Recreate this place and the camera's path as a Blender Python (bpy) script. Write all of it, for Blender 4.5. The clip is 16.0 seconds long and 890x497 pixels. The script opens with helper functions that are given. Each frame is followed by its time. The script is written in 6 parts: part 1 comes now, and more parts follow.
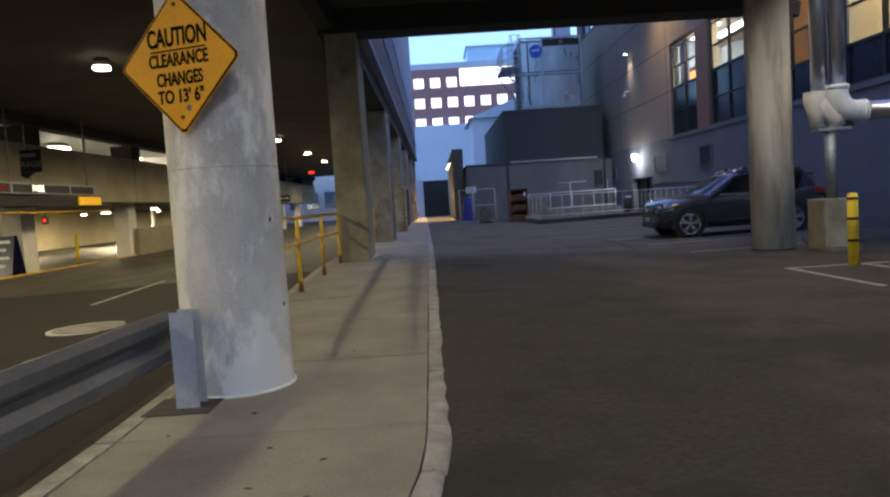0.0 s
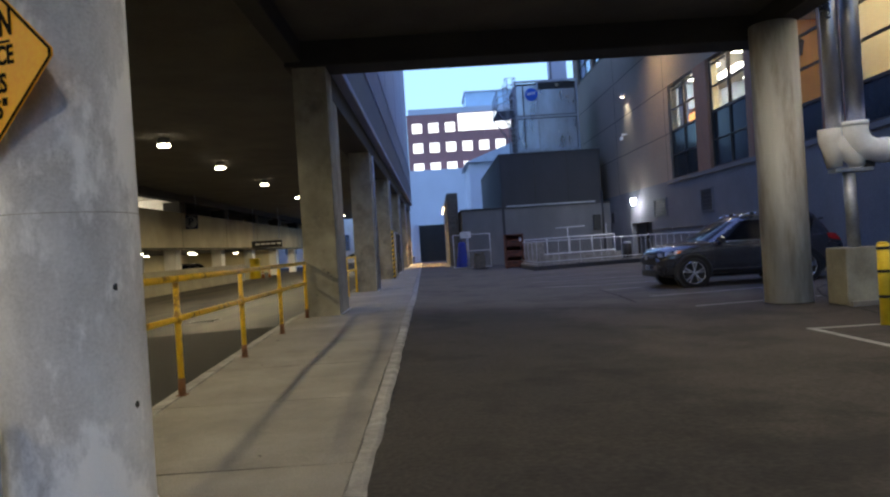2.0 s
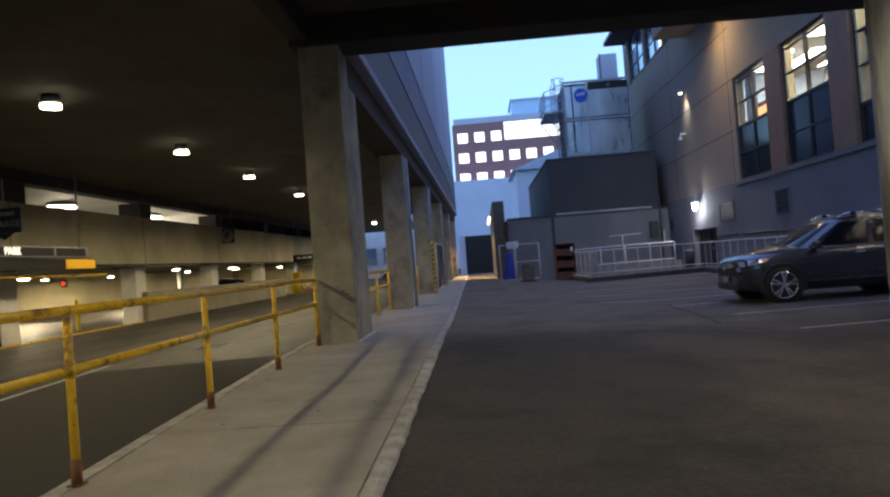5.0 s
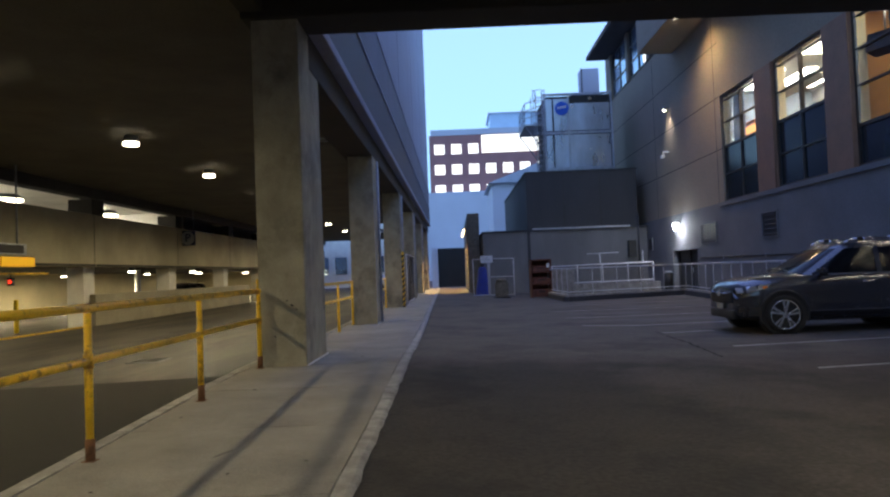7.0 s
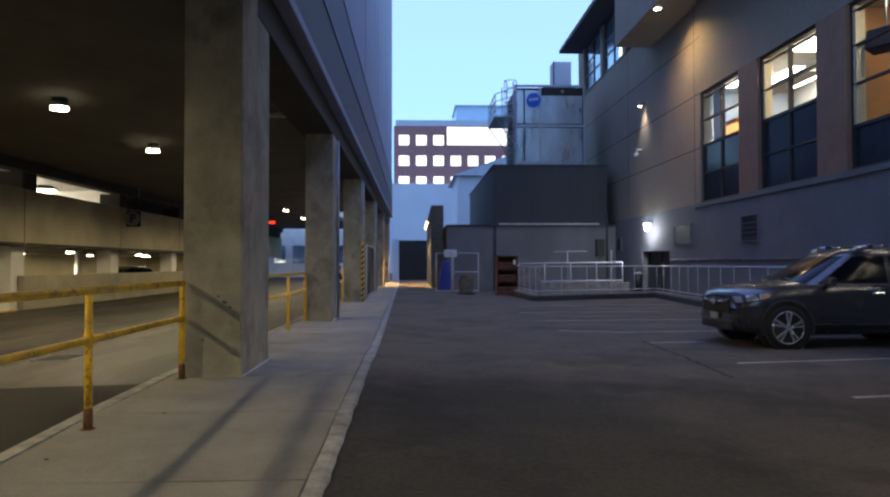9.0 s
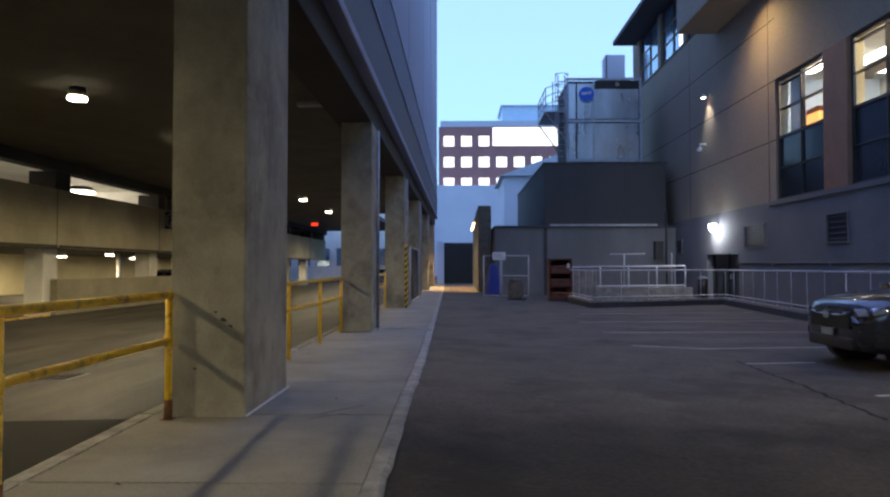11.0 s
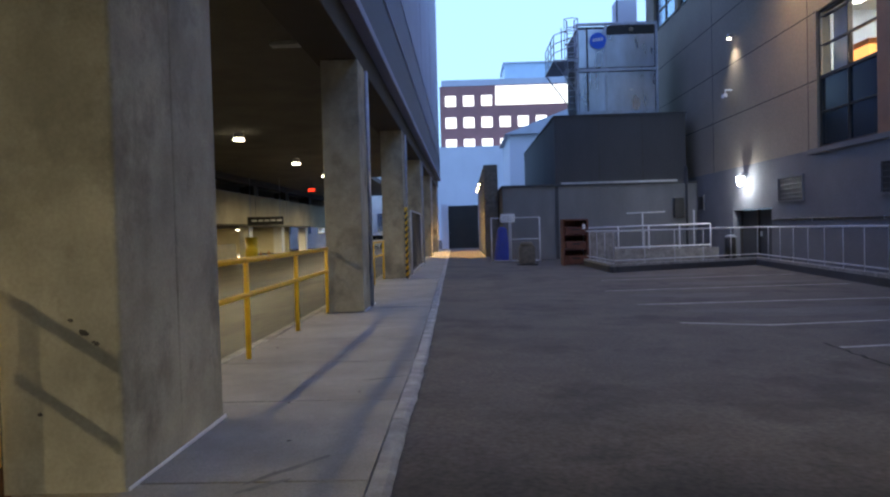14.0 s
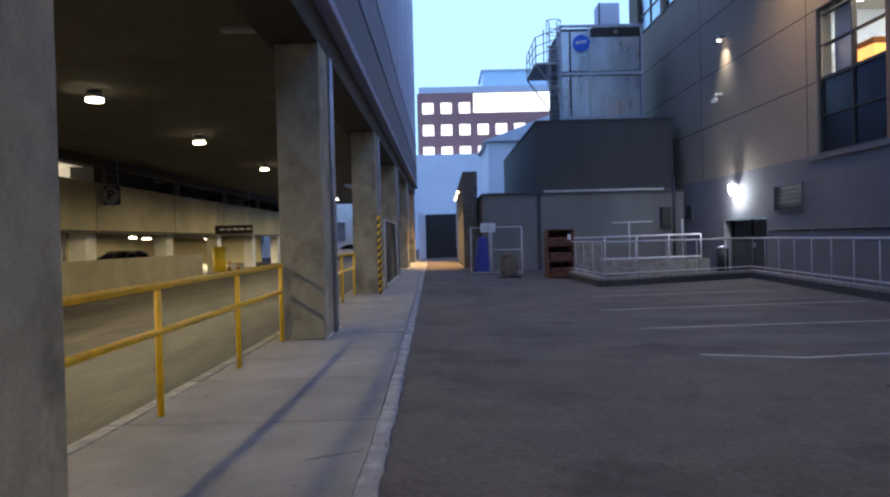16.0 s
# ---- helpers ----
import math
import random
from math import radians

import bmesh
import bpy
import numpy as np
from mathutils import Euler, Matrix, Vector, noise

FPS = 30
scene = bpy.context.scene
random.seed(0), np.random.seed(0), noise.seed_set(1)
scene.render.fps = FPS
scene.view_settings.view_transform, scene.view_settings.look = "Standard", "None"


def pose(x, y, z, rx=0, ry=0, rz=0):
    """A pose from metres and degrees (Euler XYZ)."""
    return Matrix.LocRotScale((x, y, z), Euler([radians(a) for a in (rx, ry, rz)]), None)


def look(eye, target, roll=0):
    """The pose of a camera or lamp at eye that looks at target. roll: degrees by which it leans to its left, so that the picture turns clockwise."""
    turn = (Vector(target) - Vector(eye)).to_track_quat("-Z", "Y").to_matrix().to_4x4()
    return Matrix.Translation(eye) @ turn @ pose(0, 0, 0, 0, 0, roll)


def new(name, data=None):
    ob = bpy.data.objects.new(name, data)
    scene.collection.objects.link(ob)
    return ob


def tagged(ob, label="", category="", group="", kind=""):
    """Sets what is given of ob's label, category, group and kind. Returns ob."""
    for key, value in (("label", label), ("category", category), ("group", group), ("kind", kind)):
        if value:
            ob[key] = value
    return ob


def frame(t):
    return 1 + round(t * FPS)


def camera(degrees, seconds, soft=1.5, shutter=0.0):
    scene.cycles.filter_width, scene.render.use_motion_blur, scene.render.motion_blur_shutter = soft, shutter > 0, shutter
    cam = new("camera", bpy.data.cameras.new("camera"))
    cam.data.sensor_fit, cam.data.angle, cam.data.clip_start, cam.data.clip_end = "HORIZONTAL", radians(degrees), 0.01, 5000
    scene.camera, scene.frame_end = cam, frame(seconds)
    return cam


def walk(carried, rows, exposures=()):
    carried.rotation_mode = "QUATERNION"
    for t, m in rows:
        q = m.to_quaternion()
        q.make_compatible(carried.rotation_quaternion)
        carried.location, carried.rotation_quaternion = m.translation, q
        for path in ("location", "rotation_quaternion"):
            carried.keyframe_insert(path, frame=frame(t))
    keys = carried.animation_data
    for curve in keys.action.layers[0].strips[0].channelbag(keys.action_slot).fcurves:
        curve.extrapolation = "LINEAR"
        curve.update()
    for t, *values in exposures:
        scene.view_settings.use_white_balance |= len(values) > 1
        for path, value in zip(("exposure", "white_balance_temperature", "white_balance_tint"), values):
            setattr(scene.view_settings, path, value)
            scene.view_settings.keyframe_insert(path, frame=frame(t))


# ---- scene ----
cam = camera(63.9, 16.0, soft=2.3)
PATH = [
    (0, (0.19, 2.195, 1.32), (0.213, 4.191, 1.192), -3.6),
    (0.5, (0.268, 2.538, 1.342), (0.321, 4.536, 1.263), -3.3),
    (1, (0.404, 2.85, 1.346), (0.453, 4.847, 1.245), -2.6),
    (1.5, (0.484, 3.251, 1.354), (0.622, 5.243, 1.245), -3.9),
    (2, (0.631, 3.618, 1.376), (0.66, 5.618, 1.371), -3.6),
    (2.5, (0.718, 3.953, 1.352), (0.705, 5.953, 1.309), -3.3),
    (3, (0.796, 4.299, 1.35), (0.74, 6.298, 1.295), -4.0),
    (3.2, (0.826, 4.427, 1.36), (0.751, 6.425, 1.36), -4.0),
    (5.5, (0.83, 6.378, 1.364), (0.724, 8.375, 1.425), -4.3),
    (6, (0.864, 6.724, 1.401), (0.835, 8.719, 1.537), -2.0),
    (6.5, (0.816, 7.104, 1.411), (0.907, 9.099, 1.516), -2.4),
    (7, (0.809, 7.509, 1.392), (0.782, 9.507, 1.458), -2.2),
    (7.5, (0.761, 7.939, 1.399), (0.704, 9.938, 1.446), -0.7),
    (8, (0.726, 8.319, 1.394), (0.709, 10.319, 1.436), -0.7),
    (8.5, (0.723, 8.805, 1.411), (0.73, 10.805, 1.454), 0.1),
    (9, (0.672, 9.187, 1.433), (0.756, 11.184, 1.477), -0.1),
    (9.5, (0.665, 9.708, 1.429), (0.641, 11.706, 1.497), -0.2),
    (9.7, (0.63, 9.908, 1.435), (0.592, 11.907, 1.482), 0.2),
    (12, (0.548, 11.846, 1.48), (0.516, 13.845, 1.535), -0.5),
    (12.5, (0.512, 12.224, 1.489), (0.517, 14.224, 1.458), -0.6),
    (13, (0.54, 12.696, 1.487), (0.513, 14.696, 1.518), -0.6),
    (13.5, (0.515, 13.055, 1.496), (0.455, 15.054, 1.481), -0.5),
    (14, (0.528, 13.496, 1.488), (0.473, 15.495, 1.439), -1.5),
    (14.5, (0.518, 13.93, 1.471), (0.348, 15.917, 1.329), -1.5),
    (15, (0.5, 14.41, 1.498), (0.454, 16.406, 1.386), -1.7),
    (15.5, (0.55, 14.788, 1.516), (0.464, 16.786, 1.48), -1.5),
    (16, (0.505, 15.255, 1.559), (0.514, 17.255, 1.532), -1.4),
]
walk(cam, [(t, look(eye, target, roll)) for t, eye, target, roll in PATH],
     ((0, 0.10), (3.2, 0.10), (5.5, 0.03), (9.0, 0.0), (12.0, 0.05), (13.0, 0.12), (14.5, 0.24), (16.0, 0.26)))

# ---- world, lamps and exposure ----
world = bpy.data.worlds.new("dusk_sky")
scene.world = world
world.use_nodes = True
wn, wl = world.node_tree.nodes, world.node_tree.links
wbg = wn["Background"]
wtc = wn.new("ShaderNodeTexCoord")
wsep = wn.new("ShaderNodeSeparateXYZ")
wramp = wn.new("ShaderNodeValToRGB")
wramp.color_ramp.elements[0].position, wramp.color_ramp.elements[0].color = 0.0, (0.37, 0.71, 1.0, 1)
wramp.color_ramp.elements[1].position, wramp.color_ramp.elements[1].color = 0.75, (0.27, 0.40, 0.98, 1)
wl.new(wtc.outputs["Generated"], wsep.inputs[0])
wl.new(wsep.outputs["Z"], wramp.inputs["Fac"])
wl.new(wramp.outputs["Color"], wbg.inputs["Color"])
wbg.inputs["Strength"].default_value = 1.52

WARM = (1.0, 0.83, 0.50)
SODIUM = (1.0, 0.62, 0.22)
COOL = (0.86, 0.92, 1.0)


def lamp(name, kind, place, energy, colour, size=0.3, target=None, angle=120.0, blend=0.5):
    data = bpy.data.lights.new(name, kind)
    data.energy, data.color = energy, colour
    if kind == "AREA":
        data.shape, data.size = "DISK", size
    else:
        data.shadow_soft_size = size
    if kind == "SPOT":
        data.spot_size, data.spot_blend = radians(angle), blend
    ob = new(name, data)
    ob.matrix_world = look(place, target or (place[0], place[1] + 0.0001, place[2] - 1))
    return ob


# first two and last two are unseen, added to light the row's ends
GARAGE_LAMPS = [(-7.7, -5.5), (-7.7, 0.8), (-7.7, 7.2), (-7.7, 13.6), (-7.7, 20.0), (-7.7, 26.3), (-7.8, 32.6), (-7.85, 40.2), (-7.95, 49.8), (-8.15, 58.4), (-8.3, 67.0), (-8.4, 76.0)]
for gx, gy in GARAGE_LAMPS:
    lamp("garage_lamp_light", "SPOT", (gx, gy, 5.06), 620.0, WARM, 0.18, None, 166.0, 0.35)
# unseen lamps, added under the deck as fill for column, sign and driveway
DECK_FILL_LAMPS = [(0.4, 2.2), (1.3, 9.5), (5.8, 13.0)]
for (gx, gy), power in zip(DECK_FILL_LAMPS, (110.0, 50.0, 78.0)):
    lamp("deck_fill_light", "AREA", (gx, gy, 5.13), power, (1.0, 0.88, 0.70), 0.34)
for gx, gy in ((-19.0, 22.0), (-22.5, 31.0), (-22.5, 41.0), (-22.5, 52.0), (-20.0, 65.0), (-20.0, 78.0)):
    lamp("lower_bay_light", "AREA", (gx, gy, 1.98), 1000.0, WARM, 0.5)
for gx, gy in ((-17.0, 27.5), (-17.4, 36.2), (-17.3, 44.2)):
    lamp("upper_bay_light", "POINT", (gx, gy, 4.78), 120.0, (1.0, 0.9, 0.72), 0.12)
lamp("door_lamp_light", "POINT", (11.45, 42.4, 3.1), 190.0, COOL, 0.10)
lamp("spot_lamp_light", "SPOT", (11.62, 43.5, 9.05), 200.0, (0.98, 1.0, 0.86), 0.05, (11.80, 43.45, 6.5), 95.0, 1.0)
lamp("soffit_lamp_light", "SPOT", (10.45, 37.35, 11.66), 1050.0, (1.0, 0.70, 0.36), 0.15, (10.85, 37.35, 8.0), 140.0, 1.0)
for ay in (53.0, 56.5, 60.0):
    lamp("alley_lamp_light", "SPOT", (1.30, ay, 3.85), 1700.0, SODIUM, 0.10, (0.1, ay - 0.5, 0.0), 88.0, 0.7)

# ---- materials ----


def mat(name, base, rough=0.7, metal=0.0, var=0.25, scale=2.0, fine=40.0, bump=0.15, dark=None, stain=0.0, stain_col=(0.05, 0.045, 0.04), spec=0.5, coat=0.0, stretch=(1, 1, 1), random_tint=0.0, edge=(0.52, 0.72), speckle=0.28):
    """A surface of one base colour with broad and fine variation, stains and a fine relief."""
    m = bpy.data.materials.new(name)
    m.use_nodes = True
    n, l = m.node_tree.nodes, m.node_tree.links
    b = n["Principled BSDF"]
    mp = n.new("ShaderNodeMapping")
    mp.inputs["Scale"].default_value = stretch
    geo = n.new("ShaderNodeNewGeometry")
    l.new(geo.outputs["Position"], mp.inputs["Vector"])
    broad = n.new("ShaderNodeTexNoise")
    broad.inputs["Scale"].default_value, broad.inputs["Detail"].default_value, broad.inputs["Roughness"].default_value = scale, 6.0, 0.6
    grain = n.new("ShaderNodeTexNoise")
    grain.inputs["Scale"].default_value, grain.inputs["Detail"].default_value = fine, 4.0
    l.new(mp.outputs[0], broad.inputs["Vector"])
    l.new(geo.outputs["Position"], grain.inputs["Vector"])
    lo = tuple(c * (1 - var) for c in base)
    hi = tuple(min(1, c * (1 + var)) for c in base)
    ramp = n.new("ShaderNodeValToRGB")
    ramp.color_ramp.elements[0].position, ramp.color_ramp.elements[0].color = 0.32, (*(dark or lo), 1)
    ramp.color_ramp.elements[1].position, ramp.color_ramp.elements[1].color = 0.68, (*hi, 1)
    l.new(broad.outputs["Fac"], ramp.inputs["Fac"])
    mix = n.new("ShaderNodeMix")
    mix.data_type, mix.blend_type = "RGBA", "OVERLAY"
    mix.inputs["Factor"].default_value = speckle
    l.new(ramp.outputs["Color"], mix.inputs["A"])
    l.new(grain.outputs["Fac"], mix.inputs["B"])
    out = mix.outputs["Result"]
    if stain:
        sn = n.new("ShaderNodeTexNoise")
        sn.inputs["Scale"].default_value, sn.inputs["Detail"].default_value, sn.inputs["Roughness"].default_value = scale * 0.7, 8.0, 0.7
        sm = n.new("ShaderNodeMapping")
        sm.inputs["Location"].default_value = (7.3, 2.1, 4.4)
        l.new(mp.outputs[0], sm.inputs["Vector"])
        l.new(sm.outputs[0], sn.inputs["Vector"])
        sr = n.new("ShaderNodeValToRGB")
        sr.color_ramp.elements[0].position, sr.color_ramp.elements[0].color = edge[0], (0, 0, 0, 1)
        sr.color_ramp.elements[1].position, sr.color_ramp.elements[1].color = edge[1], (stain, stain, stain, 1)
        l.new(sn.outputs["Fac"], sr.inputs["Fac"])
        ms = n.new("ShaderNodeMix")
        ms.data_type = "RGBA"
        l.new(sr.outputs["Color"], ms.inputs["Factor"])
        l.new(out, ms.inputs["A"])
        ms.inputs["B"].default_value = (*stain_col, 1)
        out = ms.outputs["Result"]
    if random_tint:
        oi = n.new("ShaderNodeObjectInfo")
        hs = n.new("ShaderNodeHueSaturation")
        mr = n.new("ShaderNodeMapRange")
        mr.inputs["To Min"].default_value, mr.inputs["To Max"].default_value = 1 - random_tint, 1 + random_tint
        l.new(oi.outputs["Random"], mr.inputs["Value"])
        l.new(mr.outputs[0], hs.inputs["Value"])
        l.new(out, hs.inputs["Color"])
        out = hs.outputs["Color"]
    l.new(out, b.inputs["Base Color"])
    rr = n.new("ShaderNodeMapRange")
    rr.inputs["To Min"].default_value, rr.inputs["To Max"].default_value = max(0.03, rough - 0.12), min(1, rough + 0.12)
    l.new(broad.outputs["Fac"], rr.inputs["Value"])
    l.new(rr.outputs[0], b.inputs["Roughness"])
    b.inputs["Metallic"].default_value = metal
    b.inputs["Specular IOR Level"].default_value = spec
    b.inputs["Coat Weight"].default_value = coat
    b.inputs["Coat Roughness"].default_value = 0.05
    if bump:
        bp = n.new("ShaderNodeBump")
        bp.inputs["Strength"].default_value, bp.inputs["Distance"].default_value = bump, 0.02
        l.new(grain.outputs["Fac"], bp.inputs["Height"])
        l.new(bp.outputs["Normal"], b.inputs["Normal"])
    return m


def glow(name, colour, strength):
    m = bpy.data.materials.new(name)
    m.use_nodes = True
    b = m.node_tree.nodes["Principled BSDF"]
    b.inputs["Base Color"].default_value = (*colour, 1)
    b.inputs["Emission Color"].default_value = (*colour, 1)
    b.inputs["Emission Strength"].default_value = strength
    return m


def glass(name, colour, rough=0.02, alpha=1.0):
    m = bpy.data.materials.new(name)
    m.use_nodes = True
    b = m.node_tree.nodes["Principled BSDF"]
    b.inputs["Base Color"].default_value = (*colour, 1)
    b.inputs["Roughness"].default_value = rough
    b.inputs["Transmission Weight"].default_value = alpha
    b.inputs["IOR"].default_value = 1.12 if alpha > 0.5 else 1.5
    return m


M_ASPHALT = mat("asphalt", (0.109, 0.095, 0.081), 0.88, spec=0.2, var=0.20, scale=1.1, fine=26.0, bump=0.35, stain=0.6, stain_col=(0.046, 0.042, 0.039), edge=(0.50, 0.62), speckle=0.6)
M_NEWASPHALT = mat("dark_new_asphalt", (0.024, 0.022, 0.020), 0.85, spec=0.15, var=0.25, scale=0.6, fine=80.0, bump=0.4)
M_WORN = mat("worn_asphalt", (0.092, 0.080, 0.071), 0.8, var=0.25, scale=0.8, fine=90.0, bump=0.35, stain=0.4, stain_col=(0.06, 0.058, 0.058))
M_GARFLOOR = mat("garage_concrete_floor", (0.078, 0.069, 0.056), 0.6, spec=0.2, var=0.55, scale=1.1, fine=18.0, bump=0.05, stain=0.9, stain_col=(0.022, 0.020, 0.018), edge=(0.46, 0.60), stretch=(1, 0.22, 1))
M_WALK = mat("pavement_concrete", (0.25, 0.23, 0.195), 0.85, var=0.2, scale=1.6, fine=80.0, bump=0.3, speckle=0.42, stain=0.5, stain_col=(0.16, 0.15, 0.13), random_tint=0.06)
M_KERB = mat("kerb_granite", (0.31, 0.295, 0.27), 0.8, var=0.35, scale=5.0, fine=60.0, bump=0.5, stain=0.5, stain_col=(0.12, 0.11, 0.10), random_tint=0.15)
M_JOINT = mat("joint_dirt", (0.06, 0.055, 0.05), 0.95, var=0.3)
M_CONC = mat("column_concrete", (0.35, 0.325, 0.245), 0.85, var=0.30, scale=1.7, fine=45.0, bump=0.12, stain=0.85, stain_col=(0.15, 0.137, 0.105), stretch=(1, 1, 0.85), edge=(0.50, 0.66), speckle=0.22)
M_STREAK = mat("streaked_column_concrete", (0.68, 0.66, 0.60), 0.85, var=0.18, scale=2.2, fine=60.0, bump=0.07, stain=0.8, stain_col=(0.26, 0.20, 0.10), stretch=(1, 1, 0.14), edge=(0.46, 0.62))
M_TANK = mat("dull_zinc_sheet", (0.52, 0.57, 0.68), 0.30, metal=0.85, var=0.2, scale=1.3, fine=30.0, bump=0.05, stretch=(1, 1, 0.3))
M_STAIN = mat("oily_pavement_stain", (0.15, 0.14, 0.122), 0.8, var=0.3, scale=6.0, fine=70.0, bump=0.1)
M_ROOMBLUE = mat("pale_blue_room_wall", (0.36, 0.42, 0.50), 0.8, var=0.08, bump=0.02)
M_LOUVER = mat("dark_louver_metal", (0.03, 0.03, 0.034), 0.6, var=0.2, bump=0.03)
M_ROUND = mat("painted_round_column_concrete", (0.54, 0.54, 0.555), 0.75, var=0.22, scale=2.6, fine=60.0, bump=0.12, stain=0.85, stain_col=(0.84, 0.84, 0.85), stretch=(1, 1, 0.5), edge=(0.50, 0.575))
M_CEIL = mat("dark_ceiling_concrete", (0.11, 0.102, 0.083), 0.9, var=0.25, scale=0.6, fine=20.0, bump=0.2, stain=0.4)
# the beams' unlit look is put into this near-black base colour
M_BEAM = mat("unlit_beam_concrete", (0.042, 0.039, 0.033), 0.9, var=0.25, scale=0.8, fine=20.0, bump=0.2)
# dim warm lamplight on the spandrel is put into its brown colour
M_SPANDREL = mat("dim_warm_lit_spandrel", (0.045, 0.037, 0.027), 0.9, var=0.25, scale=0.8, fine=40.0, bump=0.1)
M_FACADE = mat("facade_precast_concrete", (0.30, 0.31, 0.41), 0.8, var=0.10, scale=0.4, fine=15.0, bump=0.12, stretch=(1, 1, 0.25))
# the facade's shade, deepest at its foot, is put into these two colours
M_FACADEDK = mat("shaded_precast_and_joint", (0.10, 0.098, 0.125), 0.75, var=0.12, scale=0.4, fine=15.0, bump=0.1, stretch=(1, 1, 0.25))
M_FACADEMID = mat("half_shaded_precast_band", (0.18, 0.18, 0.235), 0.8, var=0.12, scale=0.4, fine=15.0, bump=0.1, stretch=(1, 1, 0.25))
M_FASCIA = mat("fascia_concrete", (0.37, 0.33, 0.23), 0.85, var=0.18, scale=0.5, fine=20.0, bump=0.15, stain=0.3, stain_col=(0.16, 0.145, 0.11))
M_WHITEP = mat("white_painted_concrete", (0.76, 0.74, 0.68), 0.7, var=0.10, scale=1.0, fine=25.0, bump=0.1, stain=0.25, stain_col=(0.3, 0.27, 0.2))
M_CREAM = mat("cream_painted_wall", (0.62, 0.54, 0.34), 0.8, var=0.12, scale=0.5, bump=0.05)
M_GREYWALL = mat("grey_rendered_wall", (0.175, 0.175, 0.185), 0.85, var=0.14, scale=0.5, fine=20.0, bump=0.12, stain=0.3, stain_col=(0.14, 0.14, 0.15))
M_PANEL = mat("brown_grey_wall_panel", (0.29, 0.24, 0.18), 0.75, var=0.08, scale=0.5, fine=12.0, bump=0.06)
M_MULL = mat("brown_window_pier", (0.28, 0.15, 0.095), 0.6, var=0.15, scale=2.0, bump=0.05)
M_FRAME = mat("dark_window_frame_metal", (0.07, 0.06, 0.055), 0.45, metal=0.5, var=0.2, bump=0.03)
M_BLUEPANEL = mat("dark_blue_glass_panel", (0.020, 0.028, 0.036), 0.16, var=0.3, scale=0.6, bump=0.0)
M_SHED = mat("dark_grey_cladding", (0.062, 0.062, 0.066), 0.8, var=0.2, scale=0.4, fine=15.0, bump=0.15, stain=0.3, stain_col=(0.05, 0.05, 0.055), stretch=(1, 1, 0.3))
M_SHEDWALL = mat("grey_block_wall", (0.20, 0.198, 0.20), 0.85, var=0.18, scale=0.6, fine=20.0, bump=0.2, stain=0.4, stain_col=(0.13, 0.125, 0.125), stretch=(1, 1, 0.4))
M_STEEL = mat("galvanised_steel", (0.50, 0.53, 0.62), 0.30, metal=0.9, var=0.10, scale=1.2, fine=30.0, bump=0.05)
M_GALV = mat("weathered_galvanised_steel", (0.40, 0.42, 0.45), 0.5, metal=0.7, var=0.25, scale=4.0, fine=30.0, bump=0.08, stain=0.3, stain_col=(0.16, 0.15, 0.14))
M_GUARD = mat("dull_guardrail_steel", (0.15, 0.155, 0.17), 0.5, metal=0.5, var=0.2, scale=3.0, bump=0.05)
M_GUARDPOST = mat("pale_blue_grey_post_steel", (0.46, 0.50, 0.58), 0.55, metal=0.3, var=0.15, scale=4.0, bump=0.05)
M_RAILW = mat("pale_grey_painted_rail", (0.56, 0.56, 0.58), 0.5, var=0.15, scale=6.0, bump=0.05)
M_YELLOW = mat("yellow_paint_with_rust", (0.86, 0.53, 0.025), 0.36, var=0.15, scale=7.0, fine=50.0, bump=0.1, stain=0.8, stain_col=(0.17, 0.07, 0.02), edge=(0.53, 0.62))
M_YELLOWC = mat("clean_yellow_paint", (0.86, 0.52, 0.02), 0.45, var=0.10, scale=5.0, fine=50.0, bump=0.05, stain=0.2, stain_col=(0.4, 0.2, 0.03))
M_RUST = mat("rusted_steel", (0.17, 0.075, 0.03), 0.85, var=0.4, scale=14.0, fine=80.0, bump=0.4)
M_YELLOW2 = mat("bright_yellow_plastic", (0.78, 0.55, 0.02), 0.5, var=0.1, scale=6.0, bump=0.03, stain=0.3, stain_col=(0.3, 0.2, 0.03))
M_SIGNY = mat("orange_yellow_sign_face", (0.90, 0.41, 0.004), 0.5, var=0.06, scale=3.0, bump=0.02)
M_BLACK = mat("black_paint", (0.018, 0.017, 0.016), 0.5, var=0.2, bump=0.02)
M_INK = mat("matt_black_sign_ink", (0.007, 0.006, 0.005), 0.95, var=0.1, bump=0.0, spec=0.1)
M_RUBBER = mat("tyre_rubber", (0.02, 0.02, 0.02), 0.85, var=0.2, bump=0.1)
M_PLASTIC = mat("black_plastic_cladding", (0.025, 0.025, 0.027), 0.6, var=0.2, bump=0.05)
M_CAR = mat("dark_grey_metallic_car_paint", (0.07, 0.07, 0.08), 0.24, metal=0.55, var=0.05, scale=3.0, bump=0.0, coat=1.0)
M_CARGLASS = mat("tinted_car_glass", (0.006, 0.007, 0.009), 0.06, var=0.05, bump=0.0, spec=0.16)
M_CHROME = mat("chrome", (0.75, 0.76, 0.78), 0.12, metal=1.0, var=0.05, bump=0.0)
M_ALLOY = mat("alloy_rim", (0.78, 0.79, 0.80), 0.26, metal=0.9, var=0.08, bump=0.0)
M_AMBER = mat("amber_lamp_lens_plastic", (0.75, 0.20, 0.03), 0.2, var=0.1, bump=0.0, coat=1.0)
M_TAIL = mat("red_lamp_lens", (0.42, 0.012, 0.01), 0.15, var=0.1, bump=0.0, coat=1.0)
